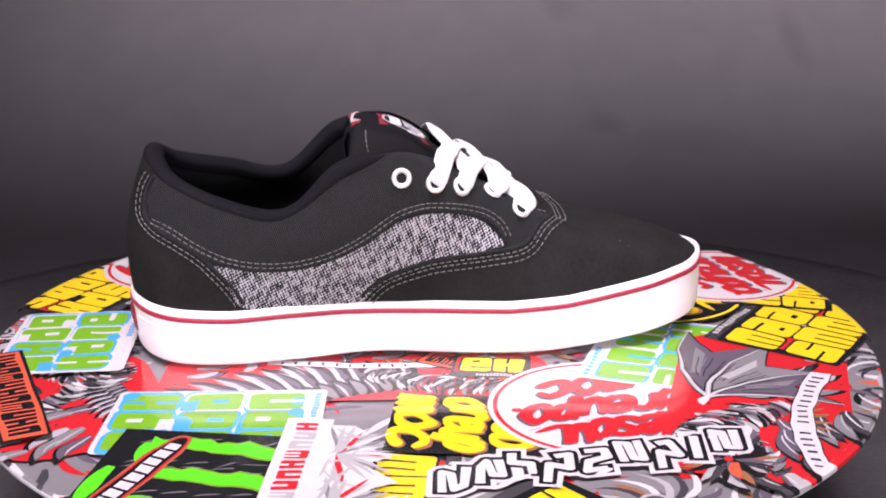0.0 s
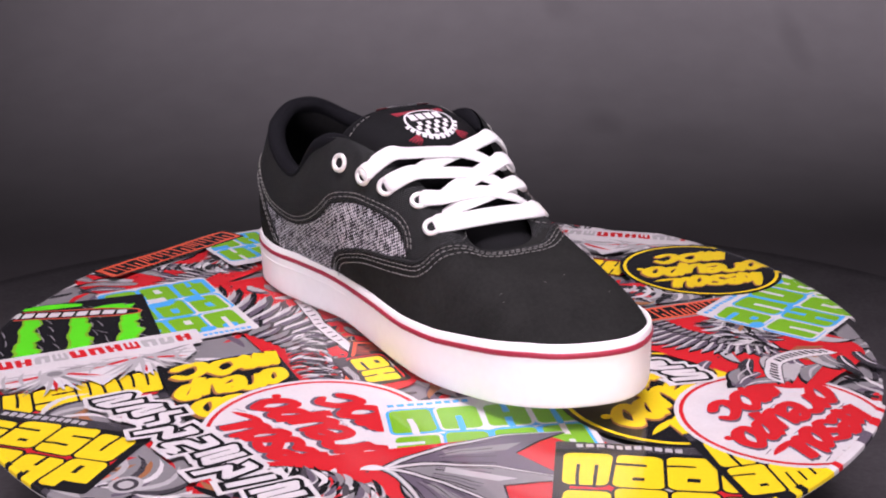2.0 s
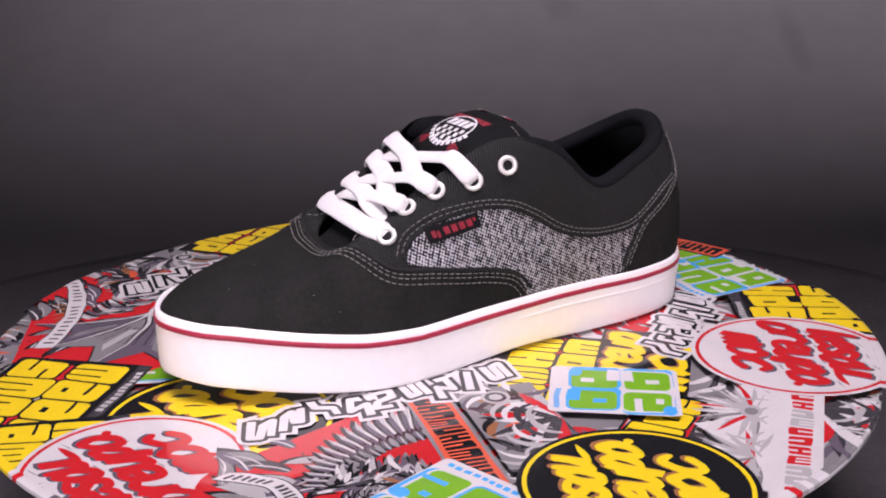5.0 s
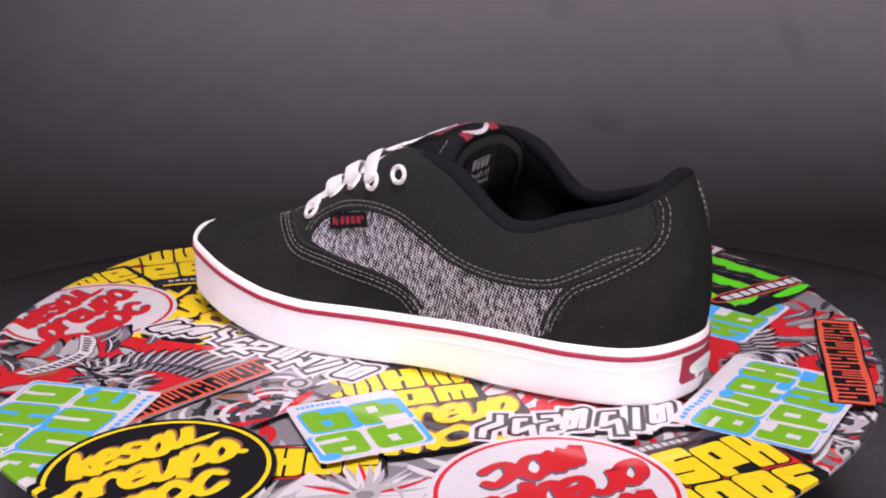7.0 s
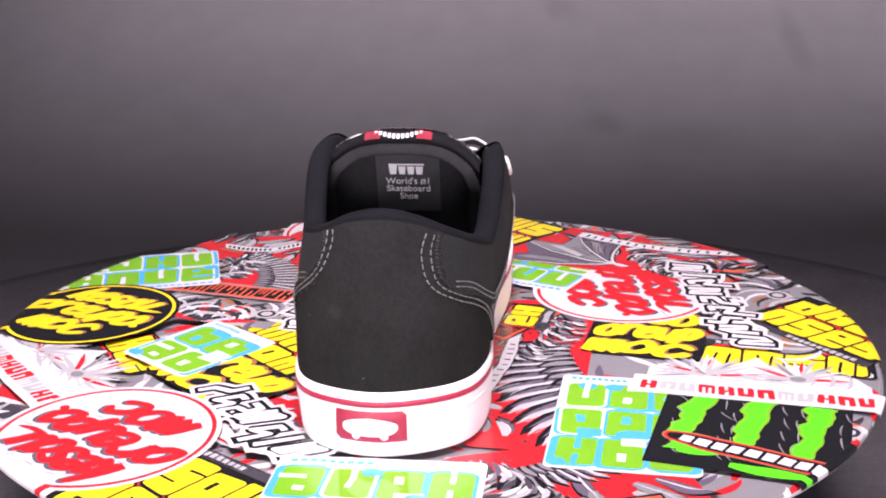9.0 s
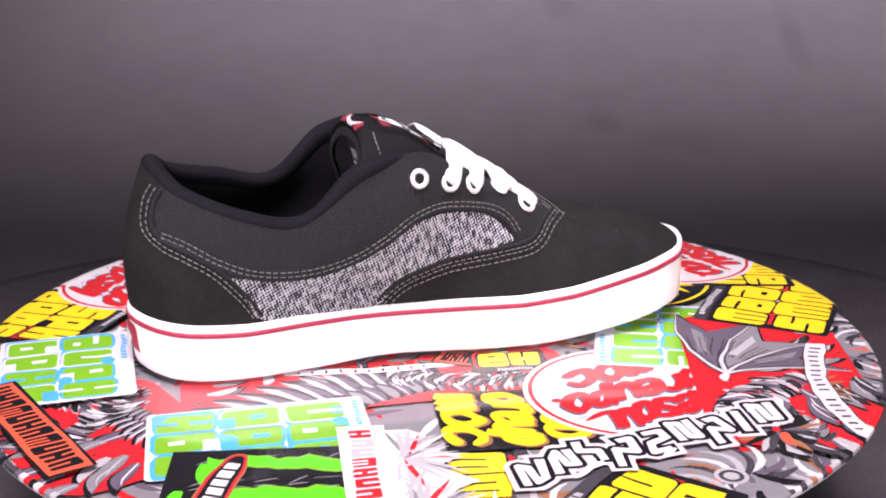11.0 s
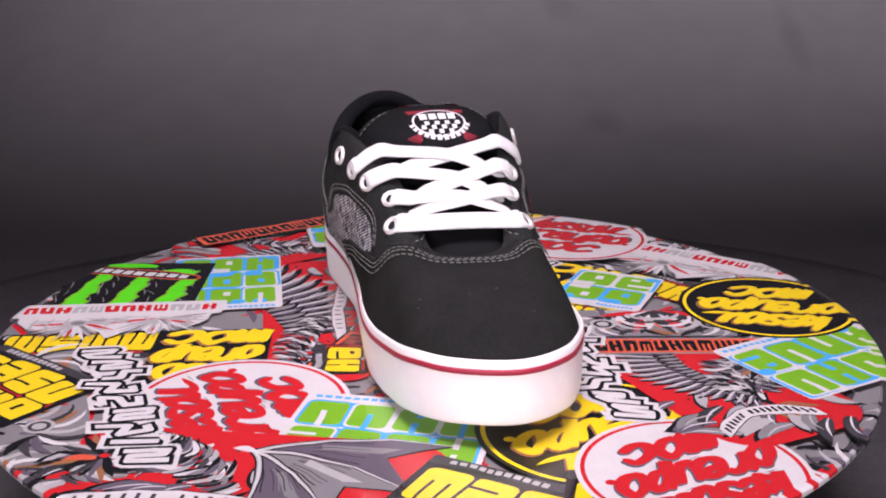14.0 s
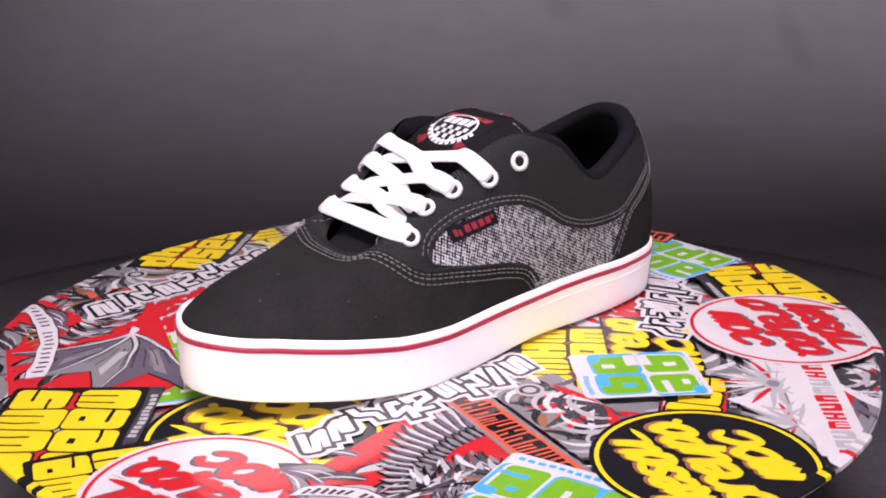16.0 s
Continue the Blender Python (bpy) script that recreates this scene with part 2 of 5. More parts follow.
def shell(i, v, off=0.0):
    """A point of the upper: i round the shoe, v from the rubber's rim (0) to the inner edge (1)."""
    i0 = int(math.floor(i))
    f = i - i0
    b = TOP_C[i0 % N_ROUND] * (1 - f) + TOP_C[(i0 + 1) % N_ROUND] * f
    e = EDGE_C[i0 % N_ROUND] * (1 - f) + EDGE_C[(i0 + 1) % N_ROUND] * f
    z0 = rim_height(b[0]) - 0.003
    # drawn in from the rubber's wall
    b = np.array([b[0] * (1 - 0.0018 / 0.15 * abs(b[0]) / 0.15), b[1] * (1 - 0.0018 / 0.045)])
    toe = smooth_step(b[0], 0.05, 0.115)
    heel = smooth_step(-b[0], 0.03, 0.10)
    mid = 1 - toe - heel
    a = v * math.pi / 2
    lean = float(np.interp(b[0], [-0.03, -0.0165, 0.0, 0.0126, 0.0287, 0.055], [0.5, 0.5, 0.36, 0.55, 0.66, 0.68] if b[1] < 0 else [0.4, 0.58, 0.72, 0.76, 0.82, 0.80]))
    fm = 0.5 * v + 0.5 * math.sin(a)
    fp = mid * (lean * fm + (1 - lean) * fm ** 18) + toe * (0.72 * (1 - math.cos(a)) + 0.28 * v) + heel * (v ** 1.6)
    fz = mid * fm + toe * (0.72 * math.sin(a) + 0.28 * v) + heel * v
    p = np.array([b[0] + (e[0] - b[0]) * fp, b[1] + (e[1] - b[1]) * fp, z0 + (e[2] - z0) * fz])
    swell = math.sin(math.pi * v) * (0.0040 * heel + 0.0028 * mid + (0.0052 * smooth_step(-b[0], -0.002, 0.0165) * (1 - heel) if b[1] < 0 else 0.0))
    d = np.array([b[0] * heel, b[1], 0])
    p[:2] += swell * d[:2] / max(math.hypot(d[0], d[1]), 1e-6)
    return p


GRID = np.array([[shell(i, v / N_UP) for i in range(N_ROUND)] for v in range(N_UP + 1)])
_du = np.roll(GRID, -1, 1) - np.roll(GRID, 1, 1)
_dv = np.gradient(GRID, axis=0)
NORM = np.cross(_du, _dv)
NORM /= np.linalg.norm(NORM, axis=2, keepdims=True) + 1e-12


def sample(i, v, off=0.0):
    """A point of the upper's surface, lifted by off."""
    i0, v0 = int(math.floor(i)), min(max(int(math.floor(v * N_UP)), 0), N_UP - 1)
    f, g = i - i0, v * N_UP - v0
    a, b = i0 % N_ROUND, (i0 + 1) % N_ROUND
    mix = lambda G: (G[v0, a] * (1 - f) + G[v0, b] * f) * (1 - g) + (G[v0 + 1, a] * (1 - f) + G[v0 + 1, b] * f) * g
    n = mix(NORM)
    return mix(GRID) + off * n / np.linalg.norm(n)


def locate(axes, target, side=0):
    """Round and up parameters of the surface point whose coordinates on two axes are given; side -1 or 1 picks a flank."""
    d = sum((GRID[:, :, ax] - x) ** 2 for ax, x in zip(axes, target))
    if side:
        d = np.where(GRID[:, :, 1] * side > -0.002, d, 9)
    v0, i0 = np.unravel_index(np.argmin(d), d.shape)
    i, v = float(i0), v0 / N_UP
    for _ in range(6):
        p = sample(i, v)
        ji, jv = (sample(i + 0.2, v) - sample(i - 0.2, v)) / 0.4, (sample(i, min(v + 0.01, 1)) - sample(i, max(v - 0.01, 0))) / (min(v + 0.01, 1) - max(v - 0.01, 0))
        A = np.array([[ji[ax], jv[ax]] for ax in axes])
        r = np.array([x - p[ax] for ax, x in zip(axes, target)])
        if abs(np.linalg.det(A)) < 1e-9:
            break
        s = np.linalg.solve(A, r)
        i, v = i + max(min(s[0], 2), -2), min(max(v + max(min(s[1], 0.1), -0.1), 0), 1)
    return i, v

# ---- the studio ----
def backdrop():
    """A sweep of paper: table top, curve and rising wall."""
    prof = [(-2.6, -0.10), (0.52, -0.10)]
    for k in range(1, 25):
        a = k / 24 * math.pi / 2
        prof.append((0.52 + 0.95 * math.sin(a), 0.85 - 0.95 * math.cos(a)))
    prof += [(1.47, 2.4)]
    bm = sheet([[(x, y, z) for x in (-2.5, -0.8, 0.8, 2.5)] for y, z in prof])
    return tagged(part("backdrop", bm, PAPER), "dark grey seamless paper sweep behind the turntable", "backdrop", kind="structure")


backdrop()


def dark_floor_disc():
    """A round dark disc added under the turntable, standing in for the dim floor."""
    prof = [(0.0001, -0.0965), (0.50, -0.0965), (0.5185, -0.0972), (0.52, -0.0999)]
    bm = sheet([[(r * math.cos(a), r * math.sin(a), z) for a in (k * math.tau / 96 for k in range(96))] for r, z in prof], close_u=True)
    return tagged(part("dark_floor_disc", bm, FLOOR_DARK), "round dark disc added under the turntable in place of a dim floor", "mat")


dark_floor_disc()


# ---- turntable ----
R_DISC = 0.2225


def turntable():
    root = tagged(new("turntable"), "round display turntable covered with overlapping colourful stickers", "turntable")
    prof = [(0.0001, 0), (0.1, 0), (R_DISC - 0.002, 0), (R_DISC - 0.0004, -0.0002), (R_DISC + 0.0004, -0.0010), (R_DISC + 0.0005, -0.0026), (R_DISC - 0.0006, -0.0032), (R_DISC - 0.03, -0.0034), (0.06, -0.0130)]
    prof = [(r, z - 0.0023) for r, z in prof]
    bm = sheet([[(r * math.cos(a), r * math.sin(a), z) for a in (k * math.tau / 160 for k in range(160))] for r, z in prof], close_u=True)
    part("platter", bm, PLATTER, root)
    bm = sheet([[(r * math.cos(a), r * math.sin(a), z) for a in (k * math.tau / 64 for k in range(64))] for r, z in [(0.0001, -0.0158), (0.09, -0.0158), (0.1, -0.03), (0.12, -0.0965), (0.0001, -0.0965)]], close_u=True)
    part("base", bm, BASE_PLASTIC, root, "dark plastic motor base")
    return root


table = turntable()


# ---- stickers on the platter ----
def ink(name, colour):
    return shader(name, colour, 0.10, spec=0.85, vary=0.06, scale=90, bump=0.04, bump_scale=120)


INK = {"white": ink("white_vinyl", (0.60, 0.57, 0.58)), "black": ink("black_ink", (0.012, 0.012, 0.014)), "red": ink("red_ink", (0.52, 0.020, 0.026)),
       "yellow": ink("yellow_ink", (0.79, 0.585, 0.018)), "green": ink("leaf_green_ink", (0.17, 0.40, 0.022)), "blue": ink("sky_blue_ink", (0.07, 0.36, 0.76)),
       "plum": ink("plum_grey_ink", (0.115, 0.095, 0.125)), "neon": ink("neon_green_ink", (0.10, 0.66, 0.018)), "grey": ink("grey_ink", (0.21, 0.20, 0.21)), "dark": ink("charcoal_ink", (0.055, 0.050, 0.058)),
       "silver": ink("silver_ink", (0.40, 0.385, 0.39)), "orange": ink("orange_red_ink", (0.62, 0.10, 0.05)), "rust": ink("brown_ink", (0.30, 0.13, 0.06))}
FLAT = R_DISC - 0.001
RING = [(FLAT * math.cos(k * math.tau / 120), FLAT * math.sin(k * math.tau / 120)) for k in range(120)]
LEVEL = [-0.0021]


def clip(poly):
    """The part of a polygon that lies on the flat of the platter."""
    for k in range(120):
        (ax, ay), (bx, by) = RING[k], RING[(k + 1) % 120]
        if all((bx - ax) * (y - ay) - (by - ay) * (x - ax) >= 0 for x, y in poly):
            continue
        out = []
        for j, (x, y) in enumerate(poly):
            px, py = poly[j - 1]
            d0 = (bx - ax) * (py - ay) - (by - ay) * (px - ax)
            d1 = (bx - ax) * (y - ay) - (by - ay) * (x - ax)
            if (d0 < 0) != (d1 < 0):
                f = d0 / (d0 - d1)
                out.append((px + (x - px) * f, py + (y - py) * f))
            if d1 >= 0:
                out.append((x, y))
        poly = out
        if len(poly) < 3:
            return []
    return poly


def inside(poly, x, y):
    hit = False
    for j, (ax, ay) in enumerate(poly):
        bx, by = poly[j - 1]
        if (ay > y) != (by > y) and x < (bx - ax) * (y - ay) / (by - ay) + ax:
            hit = not hit
    return hit


def wrap(s):
    """Radius and drop, s past the flat, over the rounded rim."""
    if s < 0.0019:
        return FLAT + 0.0012 * math.sin(s / 0.0012), -0.0012 * (1 - math.cos(s / 0.0012))
    return FLAT + 0.0012, -0.0012 - (s - 0.0019)


class Print:
    """One sticker: a backing and its print, colour by colour, drawn in metres round its own middle."""

    def __init__(self, label, cx, cy, angle, wobble=0.0):
        self.label, self.c, self.a, self.wobble = label, (cx, cy), radians(angle), wobble
        self.shapes = {}
        self.seed = random.random() * 50

    def place(self, x, y):
        if self.wobble:
            n = noise.noise_vector(Vector((x * 90, y * 90, self.seed)))
            x, y = x + n.x * self.wobble, y + n.y * self.wobble
        x, y = x * 1.05, y * 1.05
        c, s = math.cos(self.a), math.sin(self.a)
        return self.c[0] + c * x - s * y, self.c[1] + s * x + c * y

    def poly(self, colour, pts, layer=0, firm=False):
        key, keep = (layer, colour), self.wobble
        if firm:
            self.wobble = 0
        self.shapes.setdefault(key, []).append([self.place(*p) for p in pts])
        self.wobble = keep

    def box(self, colour, x0, y0, x1, y1, layer=0, r=0.0, steps=6):
        if r:
            pts = []
            for cx, cy, a in ((x1 - r, y1 - r, 0), (x0 + r, y1 - r, 90), (x0 + r, y0 + r, 180), (x1 - r, y0 + r, 270)):
                pts += [(cx + r * math.cos(radians(a + k * 90 / steps)), cy + r * math.sin(radians(a + k * 90 / steps))) for k in range(steps + 1)]
        else:
            pts = [(x0 + (x1 - x0) * k / 4, y0) for k in range(4)] + [(x1, y0 + (y1 - y0) * k / 4) for k in range(4)] + [(x1 - (x1 - x0) * k / 4, y1) for k in range(4)] + [(x0, y1 - (y1 - y0) * k / 4) for k in range(4)]
        self.poly(colour, pts, layer, layer == 0)

    def oval(self, colour, cx, cy, rx, ry, layer=0, n=48):
        self.poly(colour, [(cx + rx * math.cos(k * math.tau / n), cy + ry * math.sin(k * math.tau / n)) for k in range(n)], layer, True)

    def blade(self, colour, x, y, angle, length, width, bend, layer=0, n=7):
        """A tapering curved stroke: feather, claw, spike or wisp."""
        up, dn = [], []
        a = radians(angle)
        for k in range(n + 1):
            f = k / n
            w = width * (math.sin(math.pi * (0.12 + 0.88 * f)) ** 0.8) * 0.5
            b = a + radians(bend) * f
            up.append((x - w * math.sin(b), y + w * math.cos(b)))
            dn.append((x + w * math.sin(b), y - w * math.cos(b)))
            x, y = x + length / n * math.cos(b), y + length / n * math.sin(b)
        self.poly(colour, up + dn[::-1], layer)

    def block(self, colour, x0, y0, w, h, kind, layer=0, slant=0.0, edge="", grow=0.0, bold=0.185):
        """A chunky printed mark drawn as one fat bent stroke, with an outline of another colour below."""
        path = {0: [(0, -0.05), (0, 0.87), (0.45, 1), (0.55, 0.3), (1, 0.15), (1, 1.05)], 1: [(0, 1.05), (0.05, 0.25), (0.45, 0), (0.55, 0.7), (1, 0.8), (0.95, -0.05)],
                2: [(1, 0), (0.1, 0.05), (0, 0.45), (0.9, 0.55), (1, 0.95), (0.1, 1.05)], 3: [(0, 0), (0.05, 0.95), (0.5, 0.9), (0.5, 0.1), (0.95, 0.0), (1, 1.05)],
                4: [(0, 1.05), (0.05, 0.6), (0.95, 0.4), (1, -0.05)], 5: [(1, 1.0), (0.15, 0.95), (0, 0.6), (0.65, 0.5), (0.55, 0.05), (1.05, 0)],
                6: [(0.5, -0.1), (0.5, 1.12)], 7: [(0, 1.15), (0.05, 0.35), (0.95, 0.6), (0.8, -0.1), (0.2, -0.05)]}[kind % 8]
        if random.random() < 0.5:
            path = [(1 - u, v) for u, v in path]
        half = bold * w
        j = [random.uniform(-0.06, 0.06) for _ in range(2)]
        mid = []
        for u, v in path:
            px, py = half + u * (w - 2 * half), half + v * (h - 2 * half)
            mid.append((x0 + px + slant * py + j[0] * w * v, y0 + py + j[1] * w * u))
        for tone, lay, r in ((edge, layer - 1, half + grow), (colour, layer, half)):
            if not tone:
                continue
            for k in range(len(mid) - 1):
                (ax, ay), (bx, by) = mid[k], mid[k + 1]
                d = math.hypot(bx - ax, by - ay)
                ux, uy = (bx - ax) / d, (by - ay) / d
                e0, e1 = (r - half if k == 0 else 0.0), (r - half if k == len(mid) - 2 else 0.0)
                self.poly(tone, [(ax - ux * e0 - uy * r, ay - uy * e0 + ux * r), (bx + ux * e1 - uy * r, by + uy * e1 + ux * r), (bx + ux * e1 + uy * r, by + uy * e1 - ux * r), (ax - ux * e0 + uy * r, ay - uy * e0 - ux * r)], lay)
            for px, py in mid[1:-1]:
                self.poly(tone, [(px + r * math.cos((q + 0.5) * math.tau / 8) * 1.04, py + r * math.sin((q + 0.5) * math.tau / 8) * 1.04) for q in range(8)], lay)

    def slab(self, colour, gap, x0, y0, w, h, kind, layer=0, slant=0.0, edge="", grow=0.0, cut=0.13):
        """A fat rounded printed mark, nicked by narrow slits in the gap colour, over an outline."""
        lean = lambda pts: [(x0 + u * w + slant * v * h, y0 + v * h) for u, v in pts]

        def rounded(g):
            rx, ry, pts = 0.17 + g / w, 0.15 * w / h + g / h, []
            for cx, cy, a in ((1 + g / w - rx, 1 + g / h - ry, 0), (rx - g / w, 1 + g / h - ry, 90), (rx - g / w, ry - g / h, 180), (1 + g / w - rx, ry - g / h, 270)):
                pts += [(cx + rx * math.cos(radians(a + q * 30)), cy + ry * math.sin(radians(a + q * 30))) for q in range(4)]
            return lean(pts)

        if edge:
            self.poly(edge, rounded(grow), layer - 1)
        self.poly(colour, rounded(0.0), layer)
        c, d = cut / 2, cut * 0.5 * w / h
        nicks = {0: [(0.5 - c, -0.06, 0.5 + c, 0.62)], 1: [(0.5 - c, 0.36, 0.5 + c, 1.06)],
                 2: [(0.42, 0.60 - d, 0.72, 0.60 + 1.6 * d), (0.40, 0.30 - d, 1.06, 0.30 + d)], 3: [(-0.06, 0.70 - d, 0.62, 0.70 + d), (0.40, 0.26 - d, 0.66, 0.30 + d)],
                 4: [(0.42 - c, 0.50, 0.42 + 2 * c, 0.78), (0.44, -0.06, 1.06, 0.22)], 5: [(0.42 - c, 0.22, 0.42 + 2 * c, 0.50), (0.44, 0.78, 1.06, 1.06)],
                 6: [(0.32 - 0.8 * c, -0.06, 0.32 + 0.8 * c, 0.66), (0.68 - 0.8 * c, -0.06, 0.68 + 0.8 * c, 0.66)],
                 7: [(0.42, 0.68 - d, 1.06, 0.68 + d), (-0.06, 0.33 - d, 0.58, 0.33 + d)], 8: [(0.5 - c, 0.60, 0.5 + c, 1.06), (0.5 - c, -0.06, 0.5 + c, 0.38)]}[kind % 9]
        for u0, v0, u1, v1 in nicks:
            self.poly(gap, lean([(u0, v0), ((u0 + u1) / 2, v0), (u1, v0), (u1, (v0 + v1) / 2), (u1, v1), ((u0 + u1) / 2, v1), (u0, v1), (u0, (v0 + v1) / 2)]), layer + 1)

    def brush(self, colour, x0, y0, w, h, kind, layer, half, slant=0.3, dx=0.0, dy=0.0):
        """One looping brush mark, broad in the middle of its run."""
        path = [[(1, 0.75), (0.6, 1), (0.1, 0.6), (0.2, 0.1), (0.6, 0), (1, 0.2)], [(0.5, 1), (0.05, 0.6), (0.2, 0.05), (0.7, 0.05), (0.95, 0.5), (0.6, 1), (0.4, 0.9)],
                [(0.1, 0.45), (0.9, 0.62), (0.6, 1), (0.1, 0.7), (0.15, 0.15), (0.6, 0), (1.05, 0.2)], [(0, 1), (0.05, 0.3), (0.35, 0), (0.75, 0.3), (0.85, 1), (0.85, 0.2), (1.05, 0)],
                [(0.05, 1), (0.15, 0), (0.2, 0.6), (0.6, 1), (1, 0.8)], [(0.15, 1), (0.05, -0.45), (0.2, 0.6), (0.6, 1), (0.95, 0.6), (0.7, 0.1), (0.2, 0.1)],
                [(0, 1), (0.05, 0), (0.12, 0.7), (0.38, 1), (0.5, 0), (0.6, 0.8), (0.85, 1), (0.98, 0)], [(0.95, 0.9), (0.4, 1), (0.2, 0.7), (0.8, 0.35), (0.6, 0), (0, 0.1)],
                [(0.1, 1.45), (0.15, 0), (0.3, 0.5), (0.95, 1), (0.35, 0.5), (1.05, 0)], [(0.4, 1.45), (0.35, 0.2), (0.6, 0), (1, 0.15)]][kind % 10]
        pts = [(x0 + dx + u * w + slant * v * h, y0 + dy + v * h) for u, v in catmull(path, 4 * len(path))]
        n = len(pts)
        left, right = [], []
        for k in range(n):
            (ax, ay), (bx, by) = pts[max(k - 1, 0)], pts[min(k + 1, n - 1)]
            d = math.hypot(bx - ax, by - ay) or 1e-9
            r = half * (0.62 + 0.38 * math.sin(math.pi * min(1, (k + 1) / 6) / 2)) * (0.8 + 0.35 * abs(by - ay) / d)
            left.append((pts[k][0] - (by - ay) / d * r, pts[k][1] + (bx - ax) / d * r))
            right.append((pts[k][0] + (by - ay) / d * r, pts[k][1] - (bx - ax) / d * r))
        for k in range(n - 1):
            self.poly(colour, [left[k], left[k + 1], right[k + 1], right[k]], layer)
        for k in (0, n - 1, *range(3, n - 3, 4)):
            self.poly(colour, [(pts[k][0] + half * 0.8 * math.cos(q * math.tau / 8), pts[k][1] + half * 0.8 * math.sin(q * math.tau / 8)) for q in range(8)], layer)

    def bars(self, colour, x0, y0, w, h, n, layer=2):
        """A line of small print as plain bars."""
        step = w / n
        for k in range(n):
            self.box(colour, x0 + k * step, y0, x0 + (k + 0.72) * step, y0 + h, layer)

    def finish(self):
        first = None
        for key in sorted(self.shapes, key=lambda k: k[0]):
            bm = bmesh.new()
            for poly in self.shapes[key]:
                LEVEL[0] += 1.5e-7
                flat = clip(poly) if any(math.hypot(*p) > FLAT - 0.001 for p in poly) else poly
                clean = [p for k, p in enumerate(flat) if math.hypot(p[0] - flat[k - 1][0], p[1] - flat[k - 1][1]) > 1e-6]
                if len(clean) >= 3:
                    f = bm.faces.new([bm.verts.new((x, y, LEVEL[0])) for x, y in clean])
                    f.normal_update()
                    if f.normal.z < 0:
                        f.normal_flip()
                if any(math.hypot(*p) > FLAT for p in poly):
                    for k in range(360):
                        a0, a1 = k * math.tau / 360, (k + 1) * math.tau / 360
                        am = (a0 + a1) / 2
                        if inside(poly, (FLAT + 0.0005) * math.cos(am), (FLAT + 0.0005) * math.sin(am)):
                            rows = [[bm.verts.new(((wrap(s)[0] + (LEVEL[0] + 0.0021) * min(s / 0.0012, 1)) * math.cos(a), (wrap(s)[0] + (LEVEL[0] + 0.0021) * min(s / 0.0012, 1)) * math.sin(a), wrap(s)[1] + LEVEL[0])) for a in (a0, a1)] for s in (0, 0.0007, 0.0013, 0.0019, 0.0032)]
                            grid_faces(bm, [r[::-1] for r in rows])
            if not bm.verts:
                bm.free()
                continue
            LEVEL[0] += 3e-6
            bmesh.ops.triangulate(bm, faces=[f for f in bm.faces if len(f.verts) > 4])
            if first is None:
                first = part("sticker", bm, INK[key[1]], table, self.label, smooth=False)
            else:
                tagged(part(key[1] + "_print", bm, INK[key[1]], first, smooth=False), kind="stuff")


def green_sticker(cx, cy, angle, w=0.082, h=0.058, rows=2, cols=3):
    p = Print("white vinyl sticker with green and blue block marks", cx, cy, angle, 0.0012)
    p.box("white", -w / 2, -h / 2, w / 2, h / 2, 0, 0.003)
    cols += 1 if w / cols > 0.024 else 0
    ph, pw = (h - 0.010) / rows, (w - 0.005) / cols
    for r in range(rows):
        for c in range(cols):
            x, y = -w / 2 + 0.0025 + c * pw, -h / 2 + 0.0025 + r * ph
            side = random.choice((-0.10, 0.12))
            p.slab("blue", "blue", x + side * pw, y - 0.02 * ph, pw * 0.98, ph * 0.97, 0, 1, cut=0.01)
    for r in range(rows):
        for c in range(cols):
            x, y = -w / 2 + 0.0025 + c * pw, -h / 2 + 0.0025 + r * ph
            p.slab("green", random.choice(("white", "white", "blue")), x + pw * 0.06, y + ph * 0.05, pw * 0.87, ph * 0.88, random.choice((0, 1, 0, 3, 4, 5, 8, 8)), 3, 0.0, random.choice(("white", "blue")), 0.0013, 0.15)
            if random.random() < 0.4:
                p.oval("blue", x + pw * random.choice((0.12, 0.5, 0.85)), y + ph * random.choice((0.1, 0.5, 0.85)), pw * 0.22, ph * 0.13, 4, 12)
    p.bars("blue", -w / 2 + 0.004, h / 2 - 0.0052, w * 0.42, 0.0026, 9, 5)
    p.finish()


def yellow_sticker(cx, cy, angle, w=0.082, h=0.062, rows=2, cols=4):
    p = Print("black vinyl sticker with large yellow block marks and red patches", cx, cy, angle, 0.0014)
    p.box("black", -w / 2, -h / 2, w / 2, h / 2, 0, 0.002)
    p.box("red", -0.42 * w, -0.46 * h, 0.46 * w, 0.34 * h, 1, 0.004)
    ph, pw = (h - 0.009) / rows, (w - 0.006) / cols
    for k in range(2):
        x, y = random.uniform(-0.45, 0.2) * w, random.choice((-0.06, 0.02, -0.45)) * h
        p.box("silver", x, y, x + 0.28 * w, y + 0.16 * h, 2, 0.002)
    for r in range(rows):
        for c in range(cols):
            p.slab("yellow", "black", -w / 2 + 0.003 + c * pw, -h / 2 + 0.003 + r * ph + random.uniform(-0.03, 0.03) * ph, pw * 0.93, ph * random.uniform(0.86, 0.96), random.choice((0, 1, 3, 8, 4, 6, 8, 7)), 4, 0.04, "black", 0.0012, 0.09)
    p.box("dark", -w / 2, h / 2 - 0.006, w / 2, h / 2, 6)
    p.bars("silver", -w / 2 + 0.008, h / 2 - 0.0045, w * 0.5, 0.003, 11, 7)
    p.finish()


